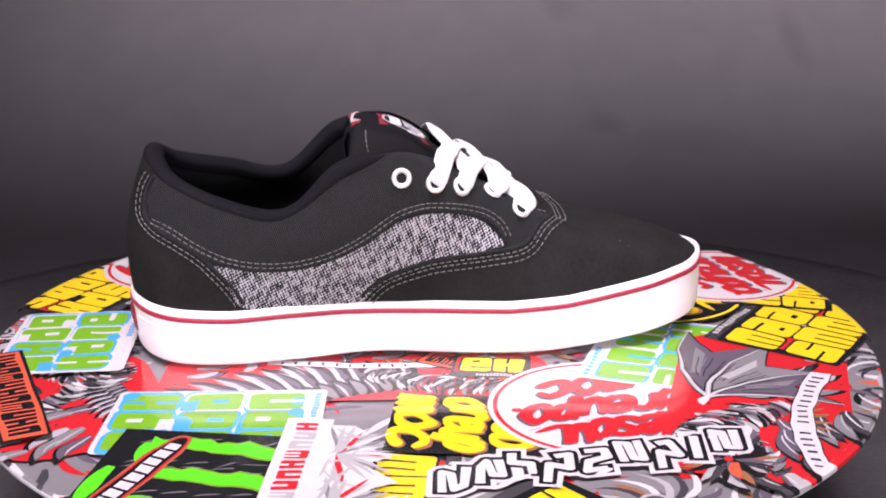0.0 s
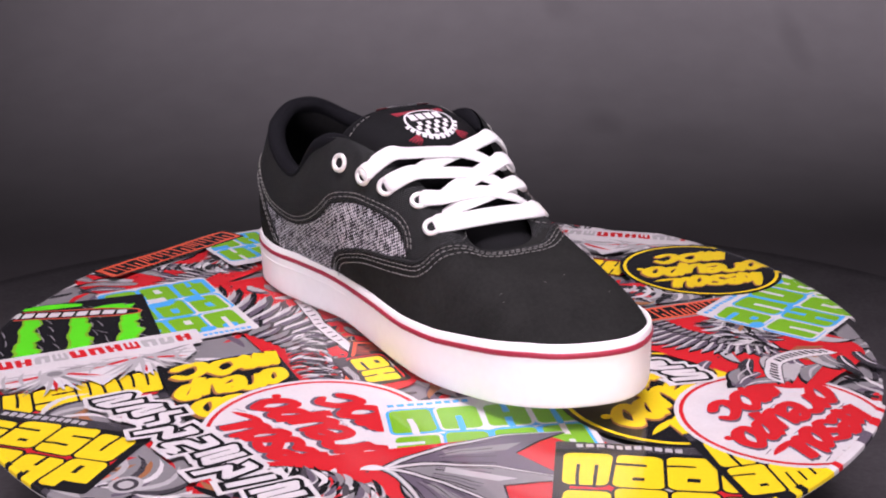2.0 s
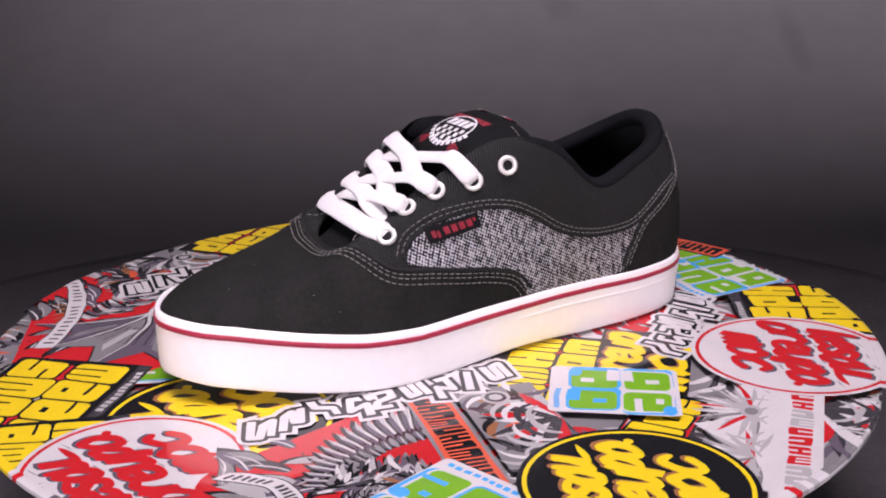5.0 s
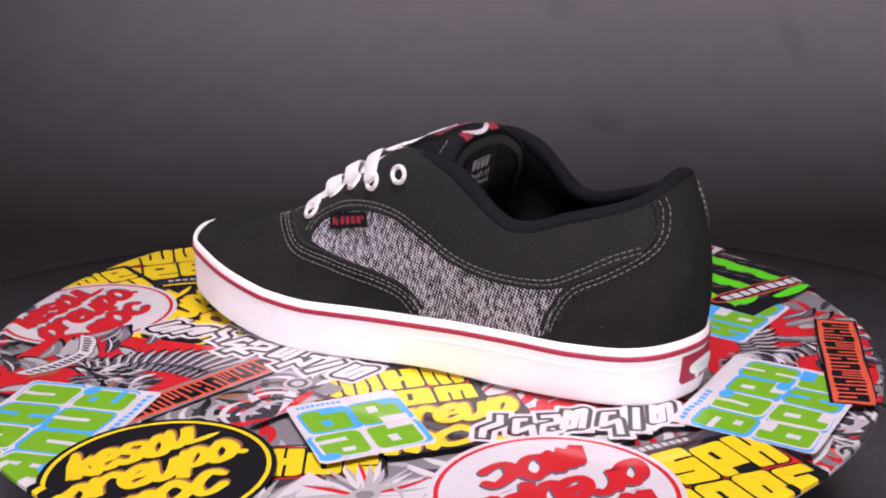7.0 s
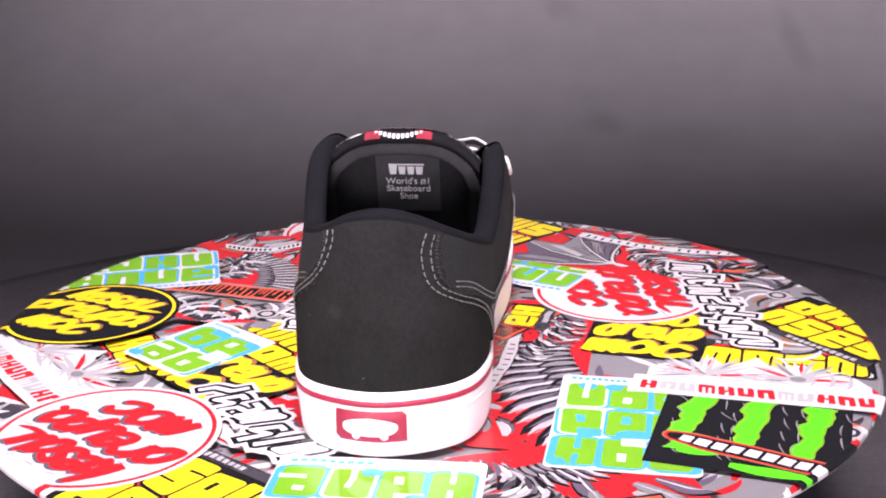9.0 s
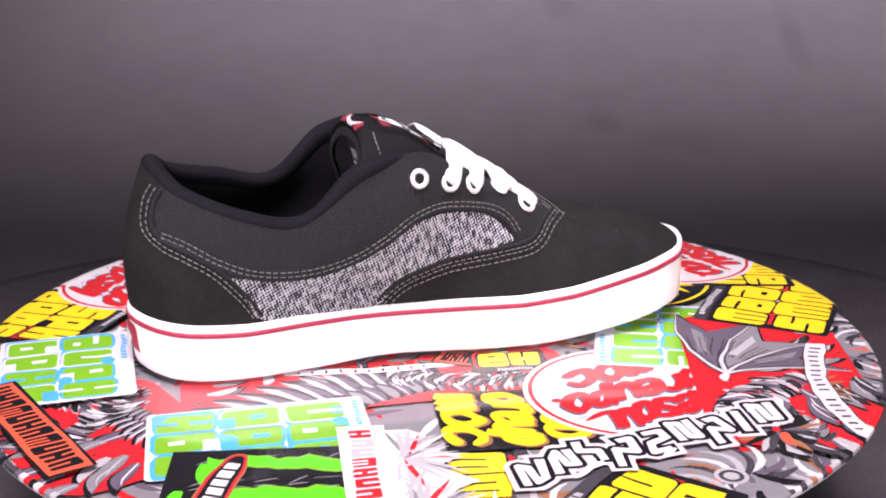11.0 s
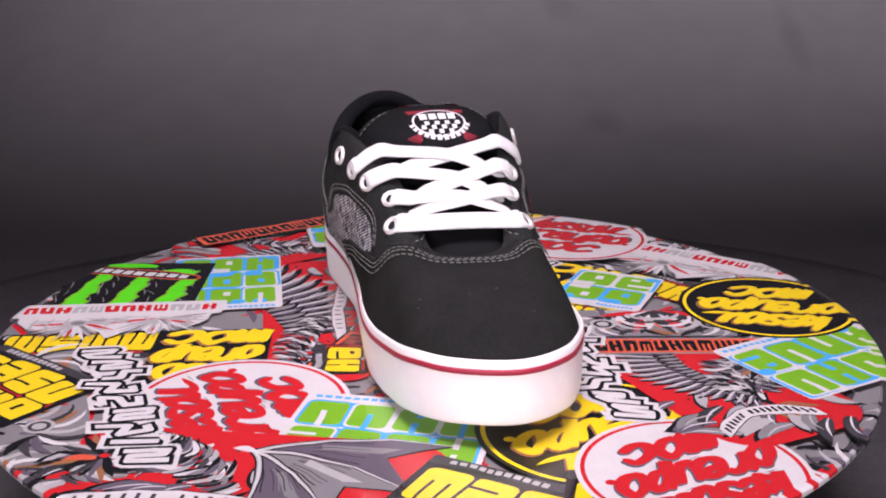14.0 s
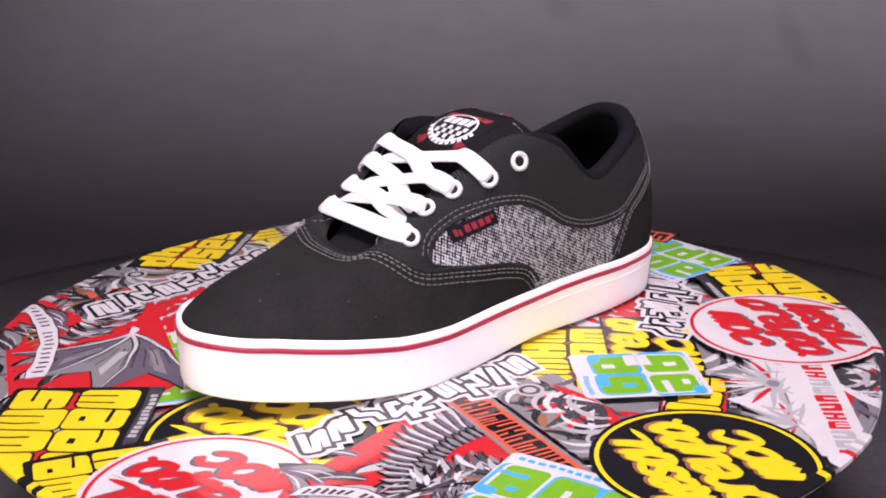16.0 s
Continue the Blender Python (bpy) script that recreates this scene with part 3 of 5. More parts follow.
def brush_line(p, x, y, w, h, kinds, mark, contour, layer, half, slant=0.30):
    """A run of brush marks over a contour that shows past their upper edge."""
    step = w / len(kinds)
    for lay, tone, r, d in ((layer, contour, half * 1.12, 0.0011), (layer + 2, mark, half, 0.0)):
        for k, kind in enumerate(kinds):
            p.brush(tone, x + k * step, y + 0.06 * h * ((k * 5) % 3 - 1), step * 0.92, h, kind, lay, r, slant, d, d)


def round_sticker(cx, cy, angle, r, ground, mark, edge, label):
    p = Print(label, cx, cy, angle, 0.0012)
    p.oval(ground, 0, 0, r, r, 0)
    p.oval(mark, 0, 0, r * 0.955, r * 0.955, 1)
    p.oval(ground, 0, 0, r * 0.915, r * 0.915, 2)
    contour = "rust" if ground == "black" else "plum"
    for y, half, kinds in ((0.30, 0.56, (8, 2, 7, 1, 3)), (-0.14, 0.78, (1, 4, 2, 3, 5, 1)), (-0.60, 0.46, (6, 1, 0))):
        if ground == "white":
            for k in range(4):
                u = (-half + 0.5 * half * k) * r
                p.blade("plum", u + 0.26 * r, (y + 0.40) * r, random.choice((10, 100, 190)), 0.15 * r, 0.010 * r, 0, 4)
        brush_line(p, (-half - 0.10) * r, y * r, 2 * half * r, 0.29 * r, kinds, mark, contour, 4, 0.053 * r, 0.42)
    p.oval(mark, 0.74 * r, -0.12 * r, 0.05 * r, 0.045 * r, 7, 12)
    p.blade(mark, 0.42 * r, 0.30 * r, 4, 0.34 * r, 0.075 * r, 8, 7)
    p.finish()


def script_sticker(cx, cy, angle, w=0.062, h=0.045, rows=3):
    p = Print("black vinyl sticker with yellow brush marks", cx, cy, angle, 0.0014)
    p.box("black", -w / 2, -h / 2, w / 2, h / 2, 0)
    ph = h / rows
    for r in range(rows):
        brush_line(p, -w / 2 + 0.001 + 0.002 * (r % 2), -h / 2 + 0.1 * ph + r * ph, w - 0.008, ph * 0.66, ((6, 1, 0), (1, 4, 2, 3, 5), (8, 2, 9, 1))[r % 3], "yellow", "rust", 3, ph * 0.115, 0.25)
    p.finish()


def claw_sticker(cx, cy, angle, w=0.076, h=0.070):
    p = Print("black vinyl sticker with three neon green claw scratches", cx, cy, angle, 0.0012)
    p.box("black", -w / 2, -h / 2, w / 2, h / 2, 0)
    for k, x in enumerate((-0.30, 0.02, 0.34)):
        for colour, wd, layer in (("green", 0.0122, 1), ("neon", 0.0090, 2)):
            pts_l, pts_r = [], []
            for s in range(15):
                f = s / 14
                y = h * (0.48 - 0.78 * f)
                wob = 0.0016 * math.sin(f * 17 + k * 2) + 0.0010 * math.sin(f * 41 + k)
                hw = wd / 2 * (1 - 0.35 * f) * (1 if f < 0.9 else 0.5)
                pts_l.append((x * w - hw + wob - 0.006 * f, y))
                pts_r.append((x * w + hw + wob * 0.4 - 0.006 * f, y))
            p.poly(colour, pts_l + pts_r[::-1], layer)
        for s in (-1, 1):
            for q in range(5):
                p.blade("grey", x * w + s * 0.009 + random.uniform(-0.001, 0.001), h * (0.44 - 0.17 * q), -80 + random.uniform(-18, 18), 0.010, 0.0007, 20, 1)
    p.blade("neon", -0.36 * w, -0.30 * h, 20, 0.022, 0.010, -30, 3)
    p.blade("neon", -0.08 * w, -0.42 * h, -8, 0.034, 0.008, 14, 3)
    x, y, c, s = 0.02 * w, -0.24 * h, math.cos(radians(-13)), math.sin(radians(-13))
    for colour, rx, ry, layer in (("rust", 0.037, 0.0066, 4), ("red", 0.0362, 0.0058, 5), ("black", 0.0350, 0.0048, 6)):
        pts = []
        for k in range(40):
            a = k * math.tau / 40
            ux, uy = rx * math.copysign(abs(math.cos(a)) ** 0.45, math.cos(a)), ry * math.copysign(abs(math.sin(a)) ** 0.8, math.sin(a))
            pts.append((x + ux * c - uy * s, y + ux * s + uy * c))
        p.poly(colour, pts, layer)
    for k in range(9):
        u = -0.029 + k * 0.0066
        p.poly("white", [(x + a * c - b * s, y + a * s + b * c) for a, b in ((u, -0.003), (u + 0.0052, -0.003), (u + 0.0056, 0.003), (u + 0.0006, 0.003))], 7)
    p.finish()


def burst(p, x, y, reach, a0, a1, n, colours, layer, fat=0.17):
    """A fan of petals and feathers."""
    for k in range(n):
        a = a0 + (a1 - a0) * k / (n - 1)
        p.blade(colours[k % len(colours)], x, y, a, reach * random.uniform(0.72, 1.0), reach * fat, random.uniform(-14, 14), layer + (k % 2))


def feather_sticker(cx, cy, angle, w=0.107, h=0.054):
    p = Print("white vinyl sticker with a red block line under a grey feather burst", cx, cy, angle, 0.0010)
    p.box("white", -w / 2, -h / 2, w / 2, -h / 2 + 0.019, 0)
    pts = [(-w * 0.45, -h / 2 + 0.012)] + [(w * (-0.45 + 0.9 * k / 14), -h / 2 + 0.019 + h * 0.60 * (0.75 + 0.25 * math.sin(k * 2.1)) * math.sin(math.pi * (0.12 + 0.76 * k / 14))) for k in range(15)] + [(w * 0.45, -h / 2 + 0.012)]
    p.poly("white", pts, 0)
    for x, y, a in ((0.16, 0.0, 0), (-0.22, -0.05, 0)):
        burst(p, x * w, y * h, h * 0.52, -10, 190, 27, ("silver", "white", "silver", "red", "white", "silver", "white", "silver", "grey"), 1, 0.085)
    for k in range(12):
        p.blade("silver", (-0.42 + 0.07 * k) * w, -0.10 * h, random.uniform(20, 160), h * 0.34, 0.0018, 50, 3)
    p.oval("silver", 0.16 * w, 0.02 * h, 0.006, 0.0045, 4)
    p.oval("grey", 0.16 * w, 0.02 * h, 0.0035, 0.0028, 5)
    p.box("white", -w / 2, -h / 2, w / 2, -h / 2 + 0.0165, 5)
    for k in range(12):
        p.slab("silver" if k in (1, 2, 7, 8) else "red", "white", -w / 2 + 0.004 + k * (w - 0.008) / 12, -h / 2 + 0.0042, (w - 0.008) / 12 * 0.84, 0.0092, (8, 0, 1, 6, 8, 1, 0, 6, 1, 8, 0, 1)[k], 6, cut=0.22)
    p.finish()


def strip_sticker(cx, cy, angle, w=0.125, h=0.024, n=9):
    """White graffiti marks with a black contour."""
    p = Print("white graffiti marks with thick black outline, cut to shape", cx, cy, angle, 0.0014)
    kinds = [3, 6, 7, 3, 2, 7, 4, 1, 0, 5, 2]
    for k in range(n):
        x, y, s = -w / 2 + k * w / n, -h * 0.42 + 0.0030 * ((k * 7) % 3 - 1), random.uniform(0.14, 0.34)
        state = random.getstate()
        p.block("white", x, y, w / n * 0.88, h * 0.84, kinds[k % 11], 1, s, "white", 0.0040, 0.145)
        random.setstate(state)
        p.block("black", x, y, w / n * 0.88, h * 0.84, kinds[k % 11], 3, s, "black", 0.0019, 0.145)
        random.setstate(state)
        p.block("white", x, y, w / n * 0.88, h * 0.84, kinds[k % 11], 5, s, bold=0.145)
    for k in range(6):
        p.blade("white", random.uniform(-0.45, 0.45) * w, random.choice((-0.45, 0.42)) * h, random.choice((200, 20, 80)), 0.010, 0.0030, 10, 5)
    p.finish()


def band_sticker(cx, cy, angle, w=0.095, h=0.019, ground="black"):
    p = Print("narrow black sticker with an orange-red block line", cx, cy, angle, 0.0012)
    p.box(ground, -w / 2, -h / 2, w / 2, h / 2, 0)
    p.box("orange", -w / 2 + 0.0012, -h / 2 + 0.0014, w / 2 - 0.0012, h / 2 - 0.0014, 1)
    for k in range(11):
        p.slab("black", "orange", -w / 2 + 0.004 + k * (w - 0.007) / 11, -h / 2 + 0.0035, (w - 0.007) / 11 * 0.84, h - 0.007, (1, 8, 0, 6)[k % 4], 2, cut=0.22)
    p.finish()


def swirl_sticker(cx, cy, angle, w=0.066, h=0.034, ground="grey"):
    p = Print("grey sticker with curling feathers and red petals", cx, cy, angle, 0.0010)
    p.box(ground, -w / 2, -h / 2, w / 2, h / 2, 0)
    burst(p, 0, -h * 0.45, h * 0.95, 5, 175, 21, ("silver", "red", "dark", "white", "orange", "dark"), 1)
    for s in (-1, 1):
        for k in range(14):
            p.blade(("black", "plum", "dark", "rust")[k % 4], s * w * random.uniform(0.05, 0.48), h * random.uniform(-0.48, 0.40), random.uniform(0, 360), h * 0.45, 0.0040, 70, 1)
        for k in range(9):
            p.blade(("silver", "dark", "white")[k % 3], s * w * (0.18 + 0.03 * k), -h * 0.35 + 0.05 * h * k, 90 + s * (30 - 14 * k), h * 0.75, 0.0030, s * 130, 3 + k % 2)
        for colour, r, layer in (("silver", 0.0065, 5), ("dark", 0.0048, 6), ("silver", 0.0030, 7)):
            p.oval(colour, s * w * 0.36, h * 0.05, r, r, layer, 20)
    p.finish()


def wing(p, x, y, arm, length, side, n, layer, tone=("silver", "plum")):
    """Pinions hanging side by side from a raised arm."""
    a = radians(arm)
    for k in range(n):
        f = k / (n - 1)
        bx, by = x + length * f * math.cos(a + side * 0.5 * f), y + length * f * math.sin(a + side * 0.5 * f)
        turn = arm - side * (112 - 82 * f)
        r = length * (0.34 + 0.42 * f)
        p.blade("black", bx, by, turn, r * 1.05, length * 0.125, side * 30, layer)
        p.blade(tone[0], bx, by, turn + 2 * side, r, length * 0.062, side * 30, layer + 1)
        p.blade(tone[1], bx, by, turn - 3 * side, r * 0.90, length * 0.046, side * 30, layer + 2)
        p.blade("white", bx, by, turn + 4 * side, r * 0.95, length * 0.010, side * 30, layer + 2)
        for q in range(3):
            p.blade("black", bx + 0.2 * (q + 1) * r * math.cos(radians(turn)), by + 0.2 * (q + 1) * r * math.sin(radians(turn)), turn + 38 * side, length * 0.05, length * 0.008, 0, layer + 2)
    for k in range(n):
        f = k / (n - 1)
        bx, by = x + length * f * math.cos(a + side * 0.5 * f), y + length * f * math.sin(a + side * 0.5 * f)
        p.blade("black", bx, by, arm - side * (95 - 60 * f), length * 0.22, length * 0.085, side * 24, layer + 3)
        p.blade(("plum", "grey")[k % 2], bx, by, arm - side * (95 - 60 * f), length * 0.19, length * 0.055, side * 24, layer + 4)
        p.blade("silver", bx, by, arm - side * (92 - 60 * f), length * 0.17, length * 0.014, side * 24, layer + 4)


def bat_wing(p, x, y, a0, a1, reach, layer):
    """Membrane hung between long bent finger bones, with hollow scallops at the far edge."""
    n, bow = 3, 26 if a1 > a0 else -26

    def bone(k, f):
        """A point of finger k, f along it."""
        a, r = a0 + (a1 - a0) * k / n, reach * (1 - 0.09 * k) * f
        b = radians(a - bow * (1 - f) * 0.8)
        return x + r * math.cos(b), y + r * math.sin(b)

    for k in range(n):
        rows = [bone(k, f / 8) for f in range(9)]
        back = [bone(k + 1, f / 8) for f in range(8, -1, -1)]
        hollow = [bone(k + 0.2, 0.84), bone(k + 0.5, 0.70), bone(k + 0.8, 0.82)]
        p.poly("black", [(u + 0.0006, v - 0.0008) for u, v in rows + hollow + back[:-1]], layer)
        p.poly(("plum", "grey", "plum")[k], rows + hollow + back[:-1], layer)
        p.poly(("grey", "silver", "grey")[k], [bone(k + 0.15, 0.35), bone(k + 0.22, 0.75), bone(k + 0.42, 0.66), bone(k + 0.45, 0.35)], layer + 1)
        for j in range(7):
            q = k + 0.12 + 0.125 * j
            line = [bone(q, 0.30 + 0.06 * f) for f in range(6)]
            p.poly(("dark", "plum", "black", "grey", "dark", "plum", "black")[j], line + [(u + 0.0003, v + 0.0004) for u, v in line[::-1]], layer + 1)
    for k in range(n + 1):
        for colour, r, lay in (("black", 0.0017, 2), ("silver", 0.0010, 3), ("white", 0.0003, 4)):
            line = [bone(k, f / 10) for f in range(11)]
            wide = [r * (1.25 - f / 10) for f in range(11)]
            a = radians(a0 + (a1 - a0) * k / n + 90)
            p.poly(colour, [(u + d * math.cos(a), v + d * math.sin(a)) for (u, v), d in zip(line, wide)] + [(u - d * math.cos(a), v - d * math.sin(a)) for (u, v), d in list(zip(line, wide))[::-1]], layer + lay)
    p.blade("white", x, y, a0 + 140 * (1 if a1 < a0 else -1), reach * 0.12, reach * 0.05, 60, layer + 4)


def beast_sticker(cx, cy, angle, w, h, eagle=True, flip=1):
    p = Print("red sticker with a grey winged beast and a lettered ribbon", cx, cy, angle, 0.0014)
    p.box("red", -w / 2, -h / 2, w / 2, h / 2, 0, min(w, h) * 0.28)
    for k in range(26):
        p.oval("dark", random.uniform(-0.47, 0.47) * w, random.uniform(-0.46, 0.46) * h, random.uniform(0.0004, 0.0013), random.uniform(0.0004, 0.0010), 1, 7)
    m, x0 = min(w, h), -0.10 * w * flip
    for k in range(32):
        bx, by = random.uniform(-0.46, 0.46) * w, random.uniform(-0.48, 0.30) * h
        if abs(bx * flip / w - 0.30) + abs(by / h - 0.30) > 0.30:
            turn = 200 + 60 * math.sin(bx / m * 3) + 40 * math.cos(by / m * 4)
            for tone, size, lay in (("black", 1.15, 1), (("plum", "grey", "dark", "silver")[k % 4], 1.0, 2)):
                p.blade(tone, bx, by, turn, m * 0.30 * size, m * 0.085 * size, 45, lay)
            p.blade(("white", "silver")[k % 2], bx, by, turn + 3, m * 0.25, m * 0.012, 45, 3)
    if eagle:
        reach = max(w, h) * 0.62
        if w > h:
            wing(p, x0 - flip * 0.02 * w, 0.30 * h, 90 - 82 * flip, reach * 0.85, flip, 17, 2)
            wing(p, x0 - flip * 0.14 * w, 0.28 * h, 90 + 86 * flip, reach * 0.45, -flip, 9, 2)
        else:
            wing(p, x0, -0.05 * h, 90 - 35 * flip, reach * 0.80, flip, 17, 2)
            wing(p, x0 - flip * 0.05 * w, -0.05 * h, 90 + 50 * flip, reach * 0.45, -flip, 9, 2)
    else:
        bat_wing(p, -0.02 * w, 0.30 * h, 10, -84, w * 0.52, 9)
        bat_wing(p, -0.16 * w, 0.30 * h, 165, 235, w * 0.30, 2)
    # the body: plumes in rows along a bent neck, then head, beak and claws
    for k in range(44):
        f = k / 43
        bx = x0 - flip * (-0.06 + 0.42 * f) * w
        by = h * (-0.12 + 0.28 * math.sin(f * 2.6))
        for q in range(4):
            p.blade(("black", "plum", "silver", "dark", "grey", "black", "white")[(3 * k + 2 * q) % 7], bx + random.uniform(-1, 1) * 0.03 * m, by + (q - 1.5) * 0.075 * m, 90 - flip * (70 - 40 * math.cos(f * 2.6)) + 24 * (q - 1.5) + random.uniform(-15, 15), m * (0.17, 0.12, 0.12, 0.17)[q], m * 0.034, 40 * flip, 6 + (k + q) % 3)
    hx, hy = x0 - flip * 0.30 * w, 0.14 * h
    burst(p, hx, hy, m * 0.30, 20, 300, 22, ("black", "plum", "rust", "black", "silver", "dark"), 9)
    p.blade("orange", hx - flip * 0.02 * w, hy - 0.03 * h, 180 if flip > 0 else 0, m * 0.16, m * 0.06, 35 * flip, 11)
    p.oval("red", hx, hy, m * 0.03, m * 0.025, 11, 12)
    for k in range(5):
        p.blade("rust", x0 - 0.04 * w + 0.025 * k * w, -0.22 * h, 245 + 16 * k, m * 0.18, m * 0.035, 30, 9)
    # ribbon
    up, dn = [], []
    for k in range(13):
        f = k / 12
        x, y = (-0.42 + 0.66 * f) * w, -0.33 * h + 0.10 * h * math.sin(f * 3.3)
        up.append((x, y + 0.058 * m))
        dn.append((x, y - 0.058 * m))
    p.poly("black", [(x, y + 0.0005) for x, y in up] + [(x, y - 0.0005) for x, y in dn[::-1]], 11)
    p.poly("white", up + dn[::-1], 12)
    for k in range(17):
        f = 0.6 + k * 0.66
        (ax, ay), (bx, by) = dn[int(f)], dn[int(f) + 1]
        x, y = ax + (bx - ax) * (f % 1), ay + (by - ay) * (f % 1)
        if k != 6:
            p.box("dark", x, y + 0.030 * m, x + 0.022 * m, y + 0.088 * m, 13)
    p.finish()


RED_ROUND = "round white sticker with red ring and red brush marks"
YELLOW_ROUND = "round black sticker with yellow ring and yellow brush marks"


def stickers():
    """All stickers, from the lowest to the topmost."""
    p = Print("grey feather-printed vinyl under the other stickers", 0, 0, 0)
    p.oval("grey", 0, 0, FLAT + 0.003, FLAT + 0.003, 0, 120)
    for k in range(700):
        r, t = (FLAT + 0.003) * math.sqrt(random.random()), random.uniform(0, 360)
        p.blade(("red", "silver", "dark", "red", "plum", "white", "dark")[k % 7], r * math.cos(radians(t)), r * math.sin(radians(t)), t * 3 + random.uniform(-30, 30), 0.020, 0.0040, random.uniform(-70, 70), 1 + k % 3)
    p.finish()
    for x, y, turn in ((-0.135, 0.178, 40), (0.200, 0.142, -40), (0.146, -0.180, 35), (-0.225, -0.015, 80), (0.222, -0.075, 80), (-0.110, -0.205, 10), (0.030, -0.015, 15), (0.160, 0.180, 130)):
        swirl_sticker(x, y, turn, 0.062, 0.050)
    yellow_sticker(-0.008, -0.178, -94, 0.080, 0.034, 1, 4)
    yellow_sticker(-0.052, 0.140, 40, 0.050, 0.034, 1, 3)
    swirl_sticker(0.050, -0.190, 10, 0.095, 0.045)
    swirl_sticker(-0.020, 0.020, 30, 0.12, 0.06)
    swirl_sticker(-0.200, -0.095, 20, 0.05, 0.05)
    yellow_sticker(0.035, -0.206, 44, 0.080, 0.055)
    yellow_sticker(0.060, 0.020, 20, 0.080, 0.060)
    beast_sticker(-0.035, -0.058, 180, 0.175, 0.052, eagle=True)
    band_sticker(0.020, -0.046, 150, 0.050, 0.018)
    yellow_sticker(0.030, -0.048, 175, 0.036, 0.026, 1, 2)
    round_sticker(-0.105, 0.040, 60, 0.040, "white", "red", "black", RED_ROUND)
    beast_sticker(-0.160, -0.085, -66, 0.100, 0.075, eagle=True)
    script_sticker(0.016, -0.112, -95, 0.056, 0.064)
    green_sticker(-0.094, -0.106, -90, 0.060, 0.090, 3, 2)
    claw_sticker(-0.099, -0.158, -98)
    round_sticker(0.076, -0.096, -165, 0.0480, "white", "red", "black", RED_ROUND)
    feather_sticker(-0.037, -0.164, -94)
    green_sticker(0.112, -0.032, 70, 0.085, 0.058)
    beast_sticker(0.148, -0.092, 74, 0.150, 0.075, eagle=False, flip=1)
    strip_sticker(0.068, -0.148, -168, 0.126, 0.023)
    yellow_sticker(0.193, 0.000, 54, 0.084, 0.066)
    round_sticker(0.126, 0.056, -74, 0.0500, "black", "yellow", "grey", YELLOW_ROUND)
    yellow_sticker(0.198, 0.062, 75, 0.070, 0.056)
    round_sticker(0.169, 0.084, -74, 0.0450, "white", "red", "black", RED_ROUND)
    yellow_sticker(-0.030, 0.072, -128, 0.080, 0.055)
    beast_sticker(0.094, 0.128, 108, 0.075, 0.105, eagle=True, flip=-1)
    band_sticker(0.042, 0.119, 82, 0.085, 0.020, "grey")
    swirl_sticker(0.010, 0.119, -98, 0.075, 0.036)
    strip_sticker(0.052, 0.070, 2, 0.125, 0.022)
    green_sticker(0.066, 0.188, 112, 0.086, 0.064)
    script_sticker(-0.077, 0.083, -128, 0.066, 0.043, 2)
    green_sticker(-0.044, 0.108, -122, 0.048, 0.056, 2, 2)
    feather_sticker(-0.074, 0.168, 228, 0.110, 0.056)
    round_sticker(-0.005, 0.186, -108, 0.0450, "black", "yellow", "grey", YELLOW_ROUND)
    strip_sticker(-0.122, 0.052, 44, 0.085, 0.023, 7)
    yellow_sticker(-0.190, 0.062, -118, 0.072, 0.066)
    round_sticker(-0.145, 0.111, 62, 0.0470, "white", "red", "black", RED_ROUND)
    green_sticker(-0.180, -0.014, -86, 0.080, 0.060)
    band_sticker(-0.190, -0.078, -66, 0.100, 0.020)


stickers()



# ---- shoe ----
SHOE_PLACE = pose(0, 0.0055, 0.0008, 0, 0, 5.5)


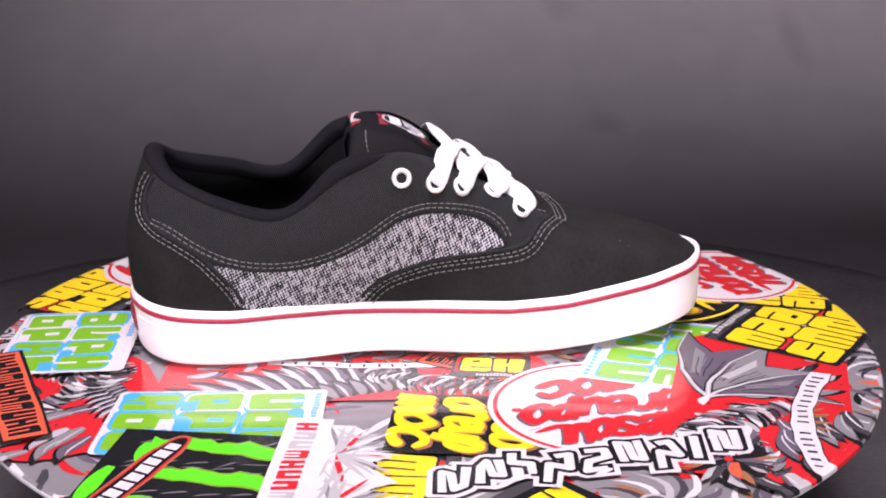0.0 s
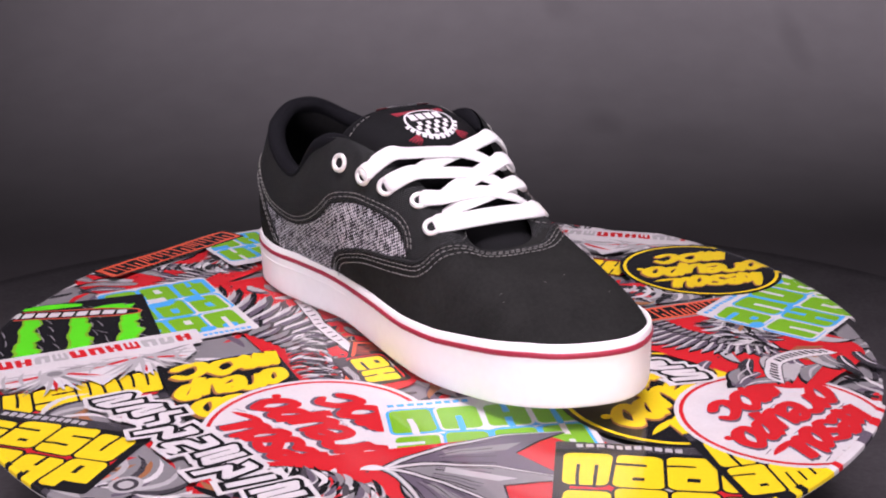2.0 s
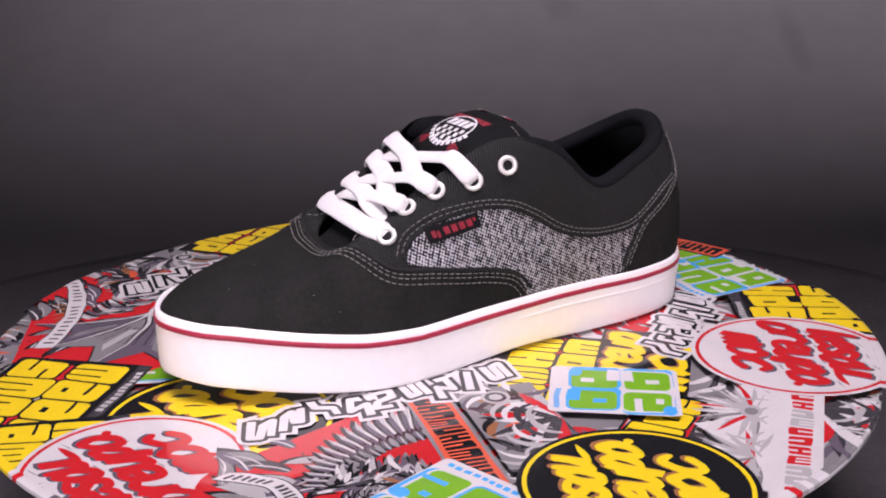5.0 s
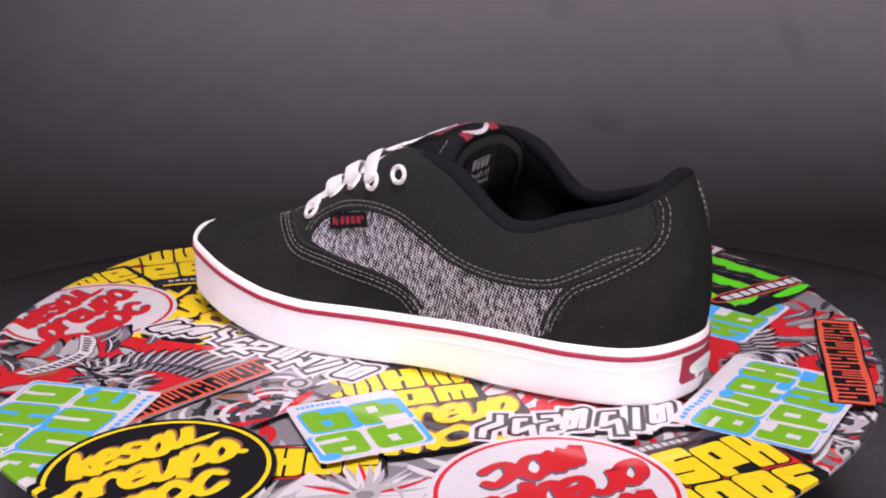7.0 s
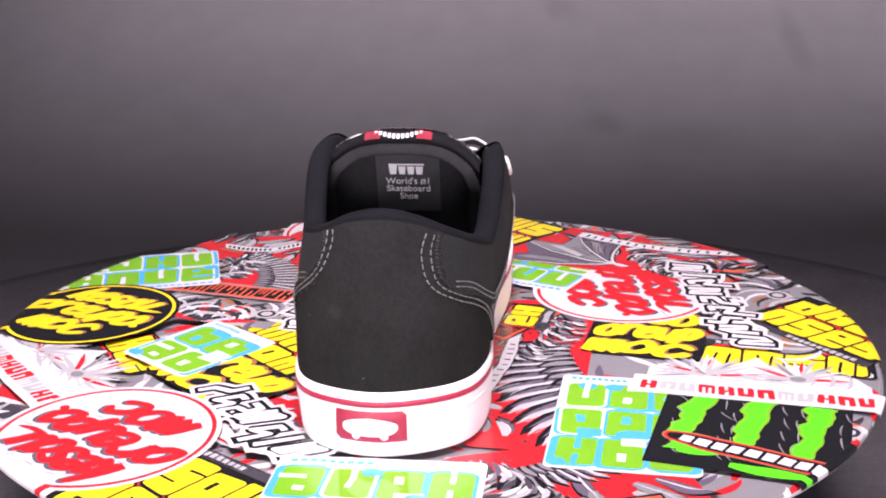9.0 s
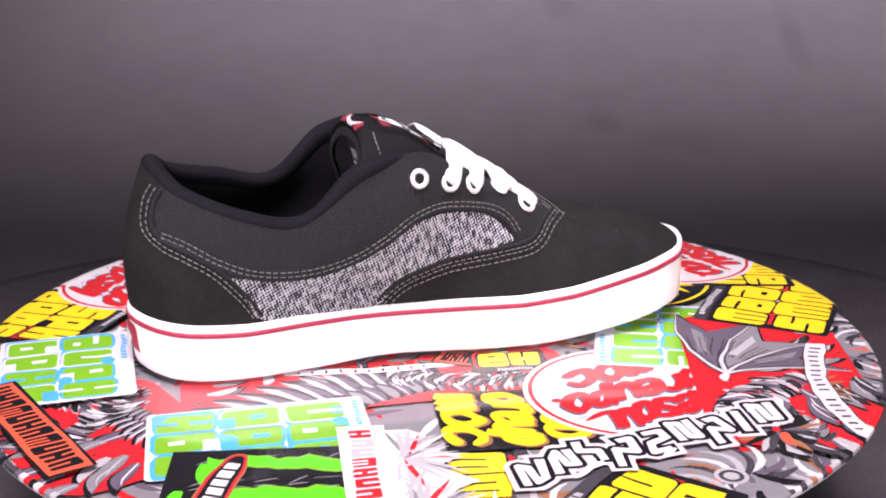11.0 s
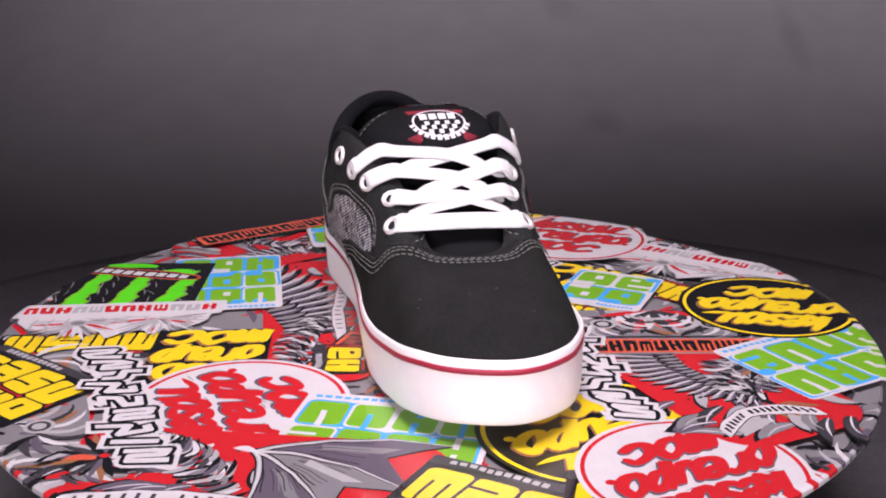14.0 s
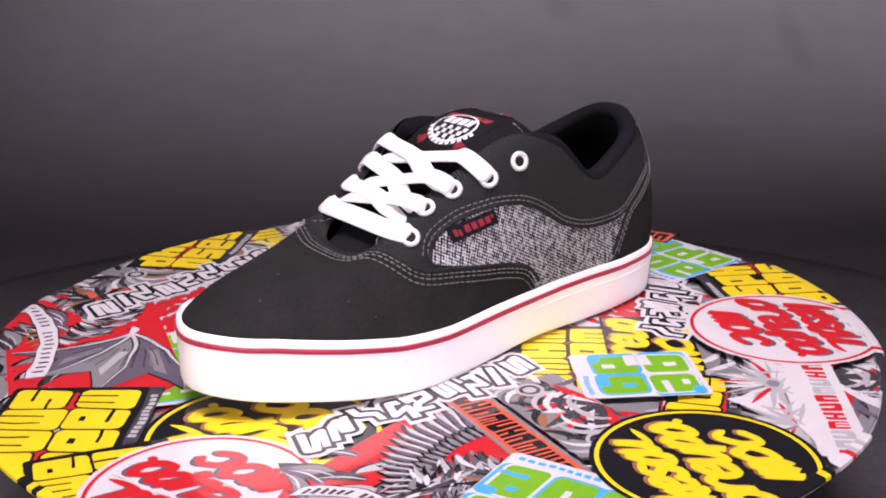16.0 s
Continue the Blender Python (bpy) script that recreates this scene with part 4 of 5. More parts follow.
def sole(shoe):
    """Rubber foxing with its red line, and the outsole below."""
    rows = []
    marks = [0, 0.03, 0.08, 0.3, 0.55, 0.72, 0.86, 0.96, 1.0]
    for k, h in enumerate(marks):
        row = []
        for i in range(N_ROUND):
            f, t = FOOT_C[i], TOP_C[i]
            z0, z1 = foot_height(f[0]), rim_height(t[0])
            x, y = f + (t - f) * h ** 0.7
            z = z0 + (z1 - z0) * h
            n = np.array([x - 0.0, y])
            inset = 0.0015 if k == 0 else 0.0012 if k == len(marks) - 1 else 0.0003 if k in (1, len(marks) - 2) else 0
            s = 1 - inset / max(math.hypot(*n), 0.03)
            row.append((x * s, y * s, z))
        rows.append(row)
    for z_off, s in ((-0.0004, 0.968), (-0.006, 0.945)):
        rows.append([(TOP_C[i][0] * (1 - (1 - s) * 0.5), TOP_C[i][1] * s, rim_height(TOP_C[i][0]) + z_off) for i in range(N_ROUND)])
    bm = sheet(rows, close_u=True)
    bm.verts.ensure_lookup_table()
    ring = [bm.verts[i] for i in range(N_ROUND)]
    cen = [bm.verts.new((p.co.x * 0.97, 0.004, foot_height(p.co.x))) for p in ring]
    grid_faces(bm, [ring, cen], True)
    bmesh.ops.recalc_face_normals(bm, faces=bm.faces)
    rubber = part("sole", bm, RUBBER, shoe, "off-white rubber sole wall")
    # the red line, a low moulded ridge
    rows = []
    for h, o in ((-0.0015, -0.0006), (-0.0011, 0.0006), (0.0011, 0.0006), (0.0015, -0.0006)):
        row = []
        for i in range(N_ROUND):
            f, t = FOOT_C[i], TOP_C[i]
            z0, z1 = foot_height(f[0]), rim_height(t[0])
            z = z1 - 0.0050 + h
            k = (z - z0) / (z1 - z0)
            x, y = f + (t - f) * k ** 0.7
            s = 1 + o / max(math.hypot(x, y), 0.03)
            row.append((x * s, y * s, z))
        rows.append(row)
    part("red_stripe", sheet(rows, close_u=True, close_v=True), RED_RUBBER, rubber, "raised crimson stripe round the sole")
    # the wrapped band's lower edge, a faint step along the rear half
    for side in (-1, 1):
        span = [i for i in range(N_ROUND) if TOP_C[i][1] * side > 0.012 and -0.146 < TOP_C[i][0] < -0.012]
        rows = []
        for drop, o in ((0.0100, -0.0003), (0.0103, 0.00045), (0.0111, 0.00045), (0.0116, -0.0003)):
            row = []
            for i in span:
                f, t = FOOT_C[i], TOP_C[i]
                z0, z1 = foot_height(f[0]), rim_height(t[0])
                z = z1 - drop
                k = (z - z0) / (z1 - z0)
                x, y = f + (t - f) * k ** 0.7
                s = 1 + (o * smooth_step(-x, 0.010, 0.045) - 0.0004 * (1 - smooth_step(-x, 0.010, 0.030))) / max(math.hypot(x, y), 0.03)
                row.append((x * s, y * s, z))
            rows.append(row)
        part("band_edge", sheet(rows), RUBBER, rubber)
    return rubber


VAMP_LINE = {-1: ([-0.037, -0.0276, -0.0139, 0.0079, 0.03, 0.0465, 0.0565, 0.060], [0.028, 0.0395, 0.0455, 0.0489, 0.0508, 0.055, 0.060, 0.09]),
             1: ([-0.030, -0.0205, -0.0068, 0.009, 0.0275, 0.0460, 0.0565, 0.060], [0.028, 0.0408, 0.045, 0.0473, 0.0502, 0.0535, 0.0585, 0.09])}
HEEL_LINE = ([0.028, 0.040, 0.0525, 0.060, 0.066, 0.072, 0.083, 0.0905, 0.1], [-0.0925, -0.0975, -0.107, -0.119, -0.1325, -0.1360, -0.1350, -0.1315, -0.1280])


def upper(shoe):
    """The upper in its three cuts: vamp, quarter and heel counter."""
    sets = {"vamp": set(), "quarter": set(), "heel_counter": set()}
    for v in range(N_UP):
        for i in range(N_ROUND):
            p = (GRID[v, i] + GRID[v + 1, (i + 1) % N_ROUND]) / 2
            us, zs = VAMP_LINE[-1 if p[1] < 0 else 1]
            if p[0] > us[0] and p[2] < np.interp(p[0], us, zs):
                sets["vamp"].add((v, i))
            elif p[0] < np.interp(p[2], *HEEL_LINE):
                sets["heel_counter"].add((v, i))
            else:
                sets["quarter"].add((v, i))
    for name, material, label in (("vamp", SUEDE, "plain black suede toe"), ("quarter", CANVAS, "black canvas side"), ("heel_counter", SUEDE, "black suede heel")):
        bm = bmesh.new()
        made = {}

        def vert(v, i):
            if (v, i) not in made:
                made[v, i] = bm.verts.new(GRID[v, i])
            return made[v, i]

        for v, i in sorted(sets[name]):
            j = (i + 1) % N_ROUND
            bm.faces.new((vert(v, i), vert(v, j), vert(v + 1, j), vert(v + 1, i)))
        part(name, bm, material, shoe, label)
    # lining: the same skin set inwards, closed by a footbed
    rows = [(GRID[v] - NORM[v] * (0.0042 if v < N_UP else 0.003)).tolist() for v in range(N_UP, 3, -3)]
    part("lining", sheet(rows, close_u=True), LINING, shoe, "black textile lining")
    foot = [(p[0] * 0.955, p[1] * 0.93, 0.030 + 0.006 * smooth_step(p[0], 0.05, 0.13)) for p in TOP_C]
    bm = bmesh.new()
    bm.faces.new([bm.verts.new(p) for p in foot])
    part("insole", bm, LINING, shoe, "black insole")


def collar(shoe):
    """The padded roll round the opening and the turned edge of the facing."""
    bm = bmesh.new()
    rows = []
    order = list(range(142, N_ROUND)) + list(range(0, 51))
    for i in order:
        p, n = GRID[N_UP, i], NORM[N_UP, i]
        q = GRID[N_UP - 3, i]
        up = (p - q) / np.linalg.norm(p - q)
        inw = -n
        c = p + inw * 0.0047 - up * 0.001
        tip = min(order.index(i), len(order) - 1 - order.index(i))
        end = (0.35, 0.6, 0.75, 0.85, 0.92, 0.97, 1.0, 1.02, 1.03, 1.03, 1.02, 1.01)[min(tip, 11)] if tip < 12 else 1.0
        rows.append([bm.verts.new(c + end * (0.0050 * math.cos(a) * inw + (0.0040 if math.sin(a) > 0 else 0.0055) * math.sin(a) * up)) for a in (k * math.tau / 12 for k in range(12))])
    grid_faces(bm, rows, True)
    bm.faces.new(rows[0][::-1])
    bm.faces.new(rows[-1])
    bmesh.ops.recalc_face_normals(bm, faces=bm.faces)
    part("collar", bm, BINDING, shoe, "padded navy-black collar binding")


EYELETS = {-1: [(-0.0165, 0.0905), (-0.0003, 0.0868), (0.0126, 0.0835), (0.0287, 0.0788), (0.0424, 0.0697)],
           1: [(-0.0167, 0.0948), (0.0003, 0.0890), (0.0160, 0.0848), (0.0296, 0.0778), (0.0425, 0.0672)]}
HOLES = {s: [] for s in EYELETS}


def eyelets(shoe):
    for s, places in EYELETS.items():
        for u, z in places:
            i, v = locate((0, 2), (u, z), s)
            c = Vector(sample(i, v, 0.0003))
            n = (Vector(sample(i, v, 0.001)) - Vector(sample(i, v))).normalized()
            a = n.orthogonal().normalized()
            b = n.cross(a)
            HOLES[s].append((c, n))
            ring = []
            for r, h in ((0.0048, -0.0002), (0.0047, 0.0007), (0.0040, 0.0013), (0.0033, 0.0012), (0.0026, 0.0005), (0.0024, -0.0005)):
                ring.append([tuple(c + n * h + r * (math.cos(t) * a + math.sin(t) * b)) for t in (k * math.tau / 24 for k in range(24))])
            eye = part("eyelet", sheet(ring, close_u=True), METAL, shoe, "white enamelled metal eyelet")
            bm = bmesh.new()
            bm.faces.new([bm.verts.new(c + n * 0.0001 + 0.00245 * (math.cos(t) * a + math.sin(t) * b)) for t in (k * math.tau / 20 for k in range(20))])
            part("hole", bm, LINING, eye)


def ribbon(pts, ups, width=0.0096, thick=0.0023, n=34):
    """A flat woven lace along pts, with its face towards ups."""
    p, u = catmull(pts, n), catmull(ups, n)
    rows = []
    for i in range(n):
        d = p[min(i + 1, n - 1)] - p[max(i - 1, 0)]
        d /= np.linalg.norm(d)
        x = u[i] - d * (u[i] @ d)
        x /= np.linalg.norm(x)
        y = np.cross(d, x)
        taper = 0.46 + 0.54 * min(1, min(i, n - 1 - i) / 6)
        rows.append([tuple(p[i] + y * width / 2 * taper * math.copysign(abs(math.cos(a)) ** 0.6, math.cos(a)) + x * thick / 2 * math.sin(a) * (1.3 - 0.3 * taper)) for a in (k * math.tau / 14 for k in range(14))])
    bm = bmesh.new()
    vs = [[bm.verts.new(q) for q in r] for r in rows]
    grid_faces(bm, vs, True)
    bm.faces.new(vs[0][::-1])
    bm.faces.new(vs[-1])
    bmesh.ops.recalc_face_normals(bm, faces=bm.faces)
    return bm


def tongue_point(x, y):
    """x along the tongue from throat (0) to its top (1), y across from -1 to 1."""
    mid = catmull([(0.066, 0.002, 0.0545), (0.050, 0.002, 0.0630), (0.034, 0.002, 0.0745), (0.010, 0.002, 0.0900), (-0.012, 0.002, 0.1060), (-0.0330, 0.002, 0.1105)], 41)
    k = x * 40
    i = min(int(k), 39)
    p = mid[i] + (mid[i + 1] - mid[i]) * (k - i)
    half = 0.018 + 0.019 * smooth_step(x, 0.1, 0.85)
    return np.array([p[0] - 0.004 * y * y * x, p[1] + half * y, p[2] - (0.0045 + 0.010 * smooth_step(x, 0.3, 0.9)) * abs(y) ** 3.4])


def tongue(shoe):
    nx, ny = 30, 25
    top = [[tongue_point(x / nx, y / (ny - 1) * 2 - 1) for y in range(ny)] for x in range(nx + 1)]
    rows = [list(r) for r in top]
    t = 0.0065
    last = top[-1]
    for k in range(1, 7):
        a = k / 6 * math.pi
        rows.append([(p[0] - 0.0042 * math.sin(a), p[1], p[2] - t / 2 * (1 - math.cos(a))) for p in last])
    for x in range(nx - 1, 2, -3):
        rows.append([(p[0] - 0.002, p[1] * 0.97, p[2] - t) for p in top[x]])
    part("tongue", sheet(rows), BLACK_CLOTH, shoe, "padded black tongue")
    # the lining's inner face runs down into the shoe
    down = [[(top[-1][j][0] - 0.0035 + 0.012 * k, top[-1][j][1] * (1 - 0.05 * k), top[-1][j][2] - 0.006 - 0.045 * k) for j in range(ny)] for k in (0, 0.3, 0.65, 1)]
    part("tongue_lining", sheet(down), LINING, shoe, "black tongue lining")
    # cloth tape sewn round the edge of that face
    down = [(top[-1][j][0] - 0.0040 + 0.012 * k, top[-1][j][1] * 0.93, top[-1][j][2] - 0.0065 - 0.045 * k) for j, k in [(0, 0.7 - 0.1 * q) for q in range(7)] + [(j, 0.02) for j in range(1, ny - 1)] + [(ny - 1, 0.1 + 0.1 * q) for q in range(7)]]
    tape = [(-1, 0, 0.27)] * len(down)
    part("tongue_tape", ribbon([tuple(q) for q in down], tape, width=0.0058, thick=0.0014, n=80), TAPE, shoe, "dark grey edging tape")


def laces(shoe):
    root = new("laces")
    root.parent = shoe
    root["label"] = "flat white cotton laces"

    def lip(s, k):
        """The facing's edge beside an eyelet."""
        c, n = HOLES[s][k]
        i, v = locate((0, 1), (c.x + 0.004, c.y * 0.72), s)
        return Vector(sample(i, min(v, 1), 0.0022))

    for k in (1, 2, 3):
        for s in (1, -1):
            c, n = HOLES[s][k]
            edge = lip(s, k) + Vector((0, 0, 0.0026 if s == 1 and k > 1 else 0.0))
            o, m = HOLES[-s][k + 1]
            far = lip(-s, k + 1)
            if k == 3:
                # the lowest pair goes in above the bottom bar
                far = lip(-s, 4) * 0.55 + lip(-s, 3) * 0.45
            rise = 0.0028 if s == -1 else 0.0004
            mid = Vector((edge.x * 0.5 + far.x * 0.5, 0.002, edge.z * 0.5 + far.z * 0.5 + rise + 0.0012))
            tuck = far + Vector((-0.004, 0.005 * -s, -0.0040))
            out = (edge - c).normalized()
            pts = [c + out * 0.0006 - n * 0.003, c + out * 0.0020 + n * 0.0014, edge + Vector((0, 0, 0.0012)), edge * 0.72 + mid * 0.28 + Vector((0, 0, 0.0012)), mid, mid * 0.35 + far * 0.65 + Vector((0, 0, 0.0006)), tuck]
            z = Vector((0.35, 0, 0.94))
            ups = [n, n, (n + z).normalized(), z, z, z, z]
            part("lace", ribbon([tuple(q) for q in pts], [tuple(q) for q in ups]), LACE, root)
    a, na = HOLES[-1][4]
    b, nb = HOLES[1][4]
    z = Vector((0.45, 0, 0.89))
    rise = Vector((0.0048, 0, 0.0024))
    pts = [a.lerp(b, 0.015) - na * 0.003, a.lerp(b, 0.05) + na * 0.0016, a.lerp(b, 0.17) + rise, a.lerp(b, 0.5) + rise * 1.25, a.lerp(b, 0.83) + rise, b.lerp(a, 0.05) + nb * 0.0016, b.lerp(a, 0.015) - nb * 0.003]
    part("lace", ribbon([tuple(q) for q in pts], [tuple(q) for q in (na, na, (na + z).normalized(), z, (nb + z).normalized(), nb, nb)], width=0.0108), LACE, root)


shoe = tagged(new("skate_shoe"), "black canvas skate shoe with grey tweed panels and white sole", "shoe")
sole(shoe)
upper(shoe)
collar(shoe)
eyelets(shoe)
tongue(shoe)
laces(shoe)


# ---- panels, seams and labels of the shoe ----
def on_flank(side, u, z, off):
    i, v = locate((0, 2), (u, z), side)
    return sample(i, v, off)


def panel(shoe, side, low, high, n=46, m=12):
    """Tweed inlay between a lower and an upper line on one flank."""
    lo, hi = catmull(low, n), catmull(high, n)
    rows = []
    for k in range(m + 1):
        f = k / m
        rows.append([on_flank(side, *(lo[j] + (hi[j] - lo[j]) * f), 0.0005) for j in range(n)])
    return part("tweed_panel", sheet(rows), TWEED, shoe, "grey and white flecked tweed inlay")


def seam_path(side, pts, n, off=0.0, shift=0.0):
    """Points on a flank along a line of (along, height), shifted sideways."""
    line = catmull(pts, n)
    d = np.gradient(line, axis=0)
    d /= np.linalg.norm(d, axis=1, keepdims=True) + 1e-12
    line = line + shift * np.stack([-d[:, 1], d[:, 0]], 1)
    return [on_flank(side, u, z, off) for u, z in line]


def dashes(points, length=0.0021, gap=0.0011, r=0.00025):
    """A row of stitches along a path."""
    p = np.array(points)
    s = np.concatenate([[0], np.cumsum(np.linalg.norm(np.diff(p, axis=0), axis=1))])
    at = lambda x: np.array([np.interp(x, s, p[:, k]) for k in range(3)])
    bm = bmesh.new()
    x = 0.0005
    while x + length < s[-1]:
        a, b = at(x), at(x + length)
        mid = at(x + length / 2)
        tube(bm, [a, mid + (mid - (a + b) / 2) * 0.2, b], r * random.uniform(0.85, 1.15), 5)
        x += (length + gap) * random.uniform(0.93, 1.07)
    return bm


def seam(shoe, side, pts, shifts=(0.0, 0.0021), n=70, edge=None):
    for k, s in enumerate(shifts):
        path = seam_path(side, pts, n, 0.0012, s)
        tagged(part("stitching", dashes(path), THREAD, shoe, "pale grey stitching"), kind="stuff")
    if edge is not None:
        bm = bmesh.new()
        tube(bm, seam_path(side, pts, n, 0.0004, edge), 0.00095, 8)
        part("piping", bm, CANVAS, shoe, "rolled black fabric edge")


def over_path(pts, n, off):
    """Points over the forefoot along a line of (along, across)."""
    out = []
    for u, w in catmull(pts, n):
        i, v = locate((0, 1), (u, w))
        out.append(sample(i, v, off))
    return out


def details(shoe):
    # right flank
    panel(shoe, -1, [(-0.1045, 0.0497), (-0.0985, 0.0395), (-0.0920, 0.0288), (-0.0640, 0.0282), (-0.0375, 0.0285), (-0.0276, 0.0408), (-0.0139, 0.0470), (0.0080, 0.0505), (0.0210, 0.0520), (0.0325, 0.0540)],
          [(-0.1045, 0.0505), (-0.0960, 0.0490), (-0.0860, 0.0472), (-0.0730, 0.0470), (-0.0595, 0.0495), (-0.0460, 0.0540), (-0.0320, 0.0615), (-0.0187, 0.0702), (0.0030, 0.0722), (0.0210, 0.0670), (0.0325, 0.0560)])
    top_r = [(-0.1335, 0.0690), (-0.1248, 0.0657), (-0.1119, 0.0580), (-0.0991, 0.0522), (-0.0861, 0.0495), (-0.0729, 0.0493), (-0.0595, 0.0516), (-0.0460, 0.0562), (-0.0323, 0.0638), (-0.0187, 0.0730), (-0.0053, 0.0755), (0.0083, 0.0741), (0.0221, 0.0700), (0.0303, 0.0645), (0.0350, 0.0560)]
    seam(shoe, -1, top_r, (0.0, 0.0021), 90, -0.0016)
    cnt_r = [(-0.1330, 0.0905), (-0.1370, 0.0830), (-0.1385, 0.0720), (-0.1330, 0.0655), (-0.1225, 0.0598), (-0.1109, 0.0522), (-0.0998, 0.0400), (-0.0935, 0.0300)]
    seam(shoe, -1, cnt_r, (0.0, -0.0021), 70, 0.0018)
    # left flank
    panel(shoe, 1, [(-0.1005, 0.0525), (-0.0940, 0.0420), (-0.0885, 0.0290), (-0.0600, 0.0284), (-0.0300, 0.0285), (-0.0265, 0.0325), (-0.0190, 0.0425), (-0.0068, 0.0472), (0.0090, 0.0497), (0.0275, 0.0527), (0.0365, 0.0548)],
          [(-0.1005, 0.0535), (-0.0900, 0.0514), (-0.0731, 0.0512), (-0.0572, 0.0540), (-0.0439, 0.0590), (-0.0300, 0.0675), (-0.0176, 0.0735), (-0.0020, 0.0755), (0.0138, 0.0733), (0.0280, 0.0675), (0.0365, 0.0585)])
    top_l = [(-0.1300, 0.0705), (-0.1187, 0.0665), (-0.1051, 0.0592), (-0.0918, 0.0538), (-0.0731, 0.0535), (-0.0572, 0.0562), (-0.0439, 0.0612), (-0.0307, 0.0697), (-0.0176, 0.0760), (-0.0020, 0.0778), (0.0138, 0.0752), (0.0272, 0.0698), (0.0352, 0.0645), (0.0393, 0.0575)]
    seam(shoe, 1, top_l, (0.0, 0.0021), 90, -0.0016)
    cnt_l = [(-0.1320, 0.0915), (-0.1345, 0.0860), (-0.1352, 0.0765), (-0.1303, 0.0692), (-0.1161, 0.0602), (-0.1026, 0.0530), (-0.0949, 0.0420), (-0.0905, 0.0310)]
    seam(shoe, 1, cnt_l, (0.0, -0.0021), 70, 0.0018)
    # the vamp's seam, from one flank over the forefoot to the other
    spots = [locate((0, 2), q, -1) for q in ((-0.0355, 0.0305), (-0.0276, 0.0395), (-0.0139, 0.0455), (0.0079, 0.0489), (0.0300, 0.0506), (0.0450, 0.0530))]
    spots += [locate((0, 1), q) for q in ((0.0535, -0.0325), (0.0606, -0.0205), (0.0645, 0.0020), (0.0606, 0.0240), (0.0540, 0.0345))]
    spots += [locate((0, 2), q, 1) for q in ((0.0450, 0.0522), (0.0275, 0.0502), (0.0090, 0.0473), (-0.0068, 0.0450), (-0.0205, 0.0408), (-0.0285, 0.0315))]
    track = catmull(spots, 160)
    for _ in range(14):
        track[1:-1] = 0.25 * track[:-2] + 0.5 * track[1:-1] + 0.25 * track[2:]
    line = [sample(i, v, 0) for i, v in track]
    up = [sample(i, v, 1) - sample(i, v, 0) for i, v in track]
    run = np.gradient(np.array(line), axis=0)
    run /= np.linalg.norm(run, axis=1, keepdims=True)
    out = np.cross(run, np.array(up))
    for s in (0.0006, 0.0025, 0.0052):
        path = [p + n * 0.0012 + o * s for p, n, o in zip(line, up, out)]
        tagged(part("stitching", dashes(path), THREAD, shoe, "pale grey stitching"), kind="stuff")
    bm = bmesh.new()
    tube(bm, [p + n * 0.0002 - o * 0.0012 for p, n, o in zip(line, up, out)], 0.0011, 8)
    part("piping", bm, CANVAS, shoe, "rolled black fabric edge")
    # seams down the facing beside the lowest eyelets
    for side, w0, w1 in ((-1, -0.0190, -0.0260), (1, 0.0195, 0.0270)):
        path = over_path([(0.0490, w0), (0.0535, (w0 + w1) / 2 - 0.001 * side), (0.0568, w1)], 20, 0.0010)
        tagged(part("stitching", dashes(path), THREAD, shoe, "pale grey stitching"), kind="stuff")
    # woven tag on the left flank
    c = [(0.0264, 0.0688), (0.0010, 0.0750), (-0.0008, 0.0682), (0.0246, 0.0620)]

    def tag_point(x, y, off):
        a, b = np.array(c[3]) + (np.array(c[2]) - np.array(c[3])) * x, np.array(c[0]) + (np.array(c[1]) - np.array(c[0])) * x
        return on_flank(1, *(a + (b - a) * y), off)

    tag = part("side_tag", sheet([[tag_point(x / 10, y / 4, 0.0016) for x in range(11)] for y in range(5)]), BLACK_CLOTH, shoe, "black woven tag with red marks")
    for x, wd, y0, y1 in ((0.10, 0.08, 0.28, 0.72), (0.20, 0.05, 0.20, 0.62), (0.33, 0.10, 0.28, 0.75), (0.47, 0.10, 0.28, 0.75), (0.61, 0.10, 0.28, 0.75), (0.75, 0.10, 0.28, 0.75), (0.88, 0.05, 0.52, 0.76)):
        part("red_mark", sheet([[tag_point(x + wd * a, y0 + (y1 - y0) * b, 0.0020) for a in (0, 0.5, 1)] for b in (0, 0.5, 1)]), RED_CLOTH, tag)
    # specks of lint caught on the suede
    bm = bmesh.new()
    for k in range(15):
        i, v = (random.uniform(60, 132), random.uniform(0.08, 0.85)) if k % 3 else (random.uniform(-26, 26), random.uniform(0.08, 0.75))
        c, t = sample(i, v, 0.0003), random.uniform(0, math.tau)
        d = 0.0005 * random.uniform(0.5, 1.4) * np.array([math.cos(t), math.sin(t), 0.4 * math.sin(3 * t)])
        tube(bm, [c - d, c + np.array([0, 0, 0.0002]), c + d], 0.00008, 4)
    tagged(part("lint", bm, THREAD, shoe, "tiny pale specks of lint"), kind="stuff")
    heel_label(shoe)
    tongue_label(shoe)
    tongue_print(shoe)


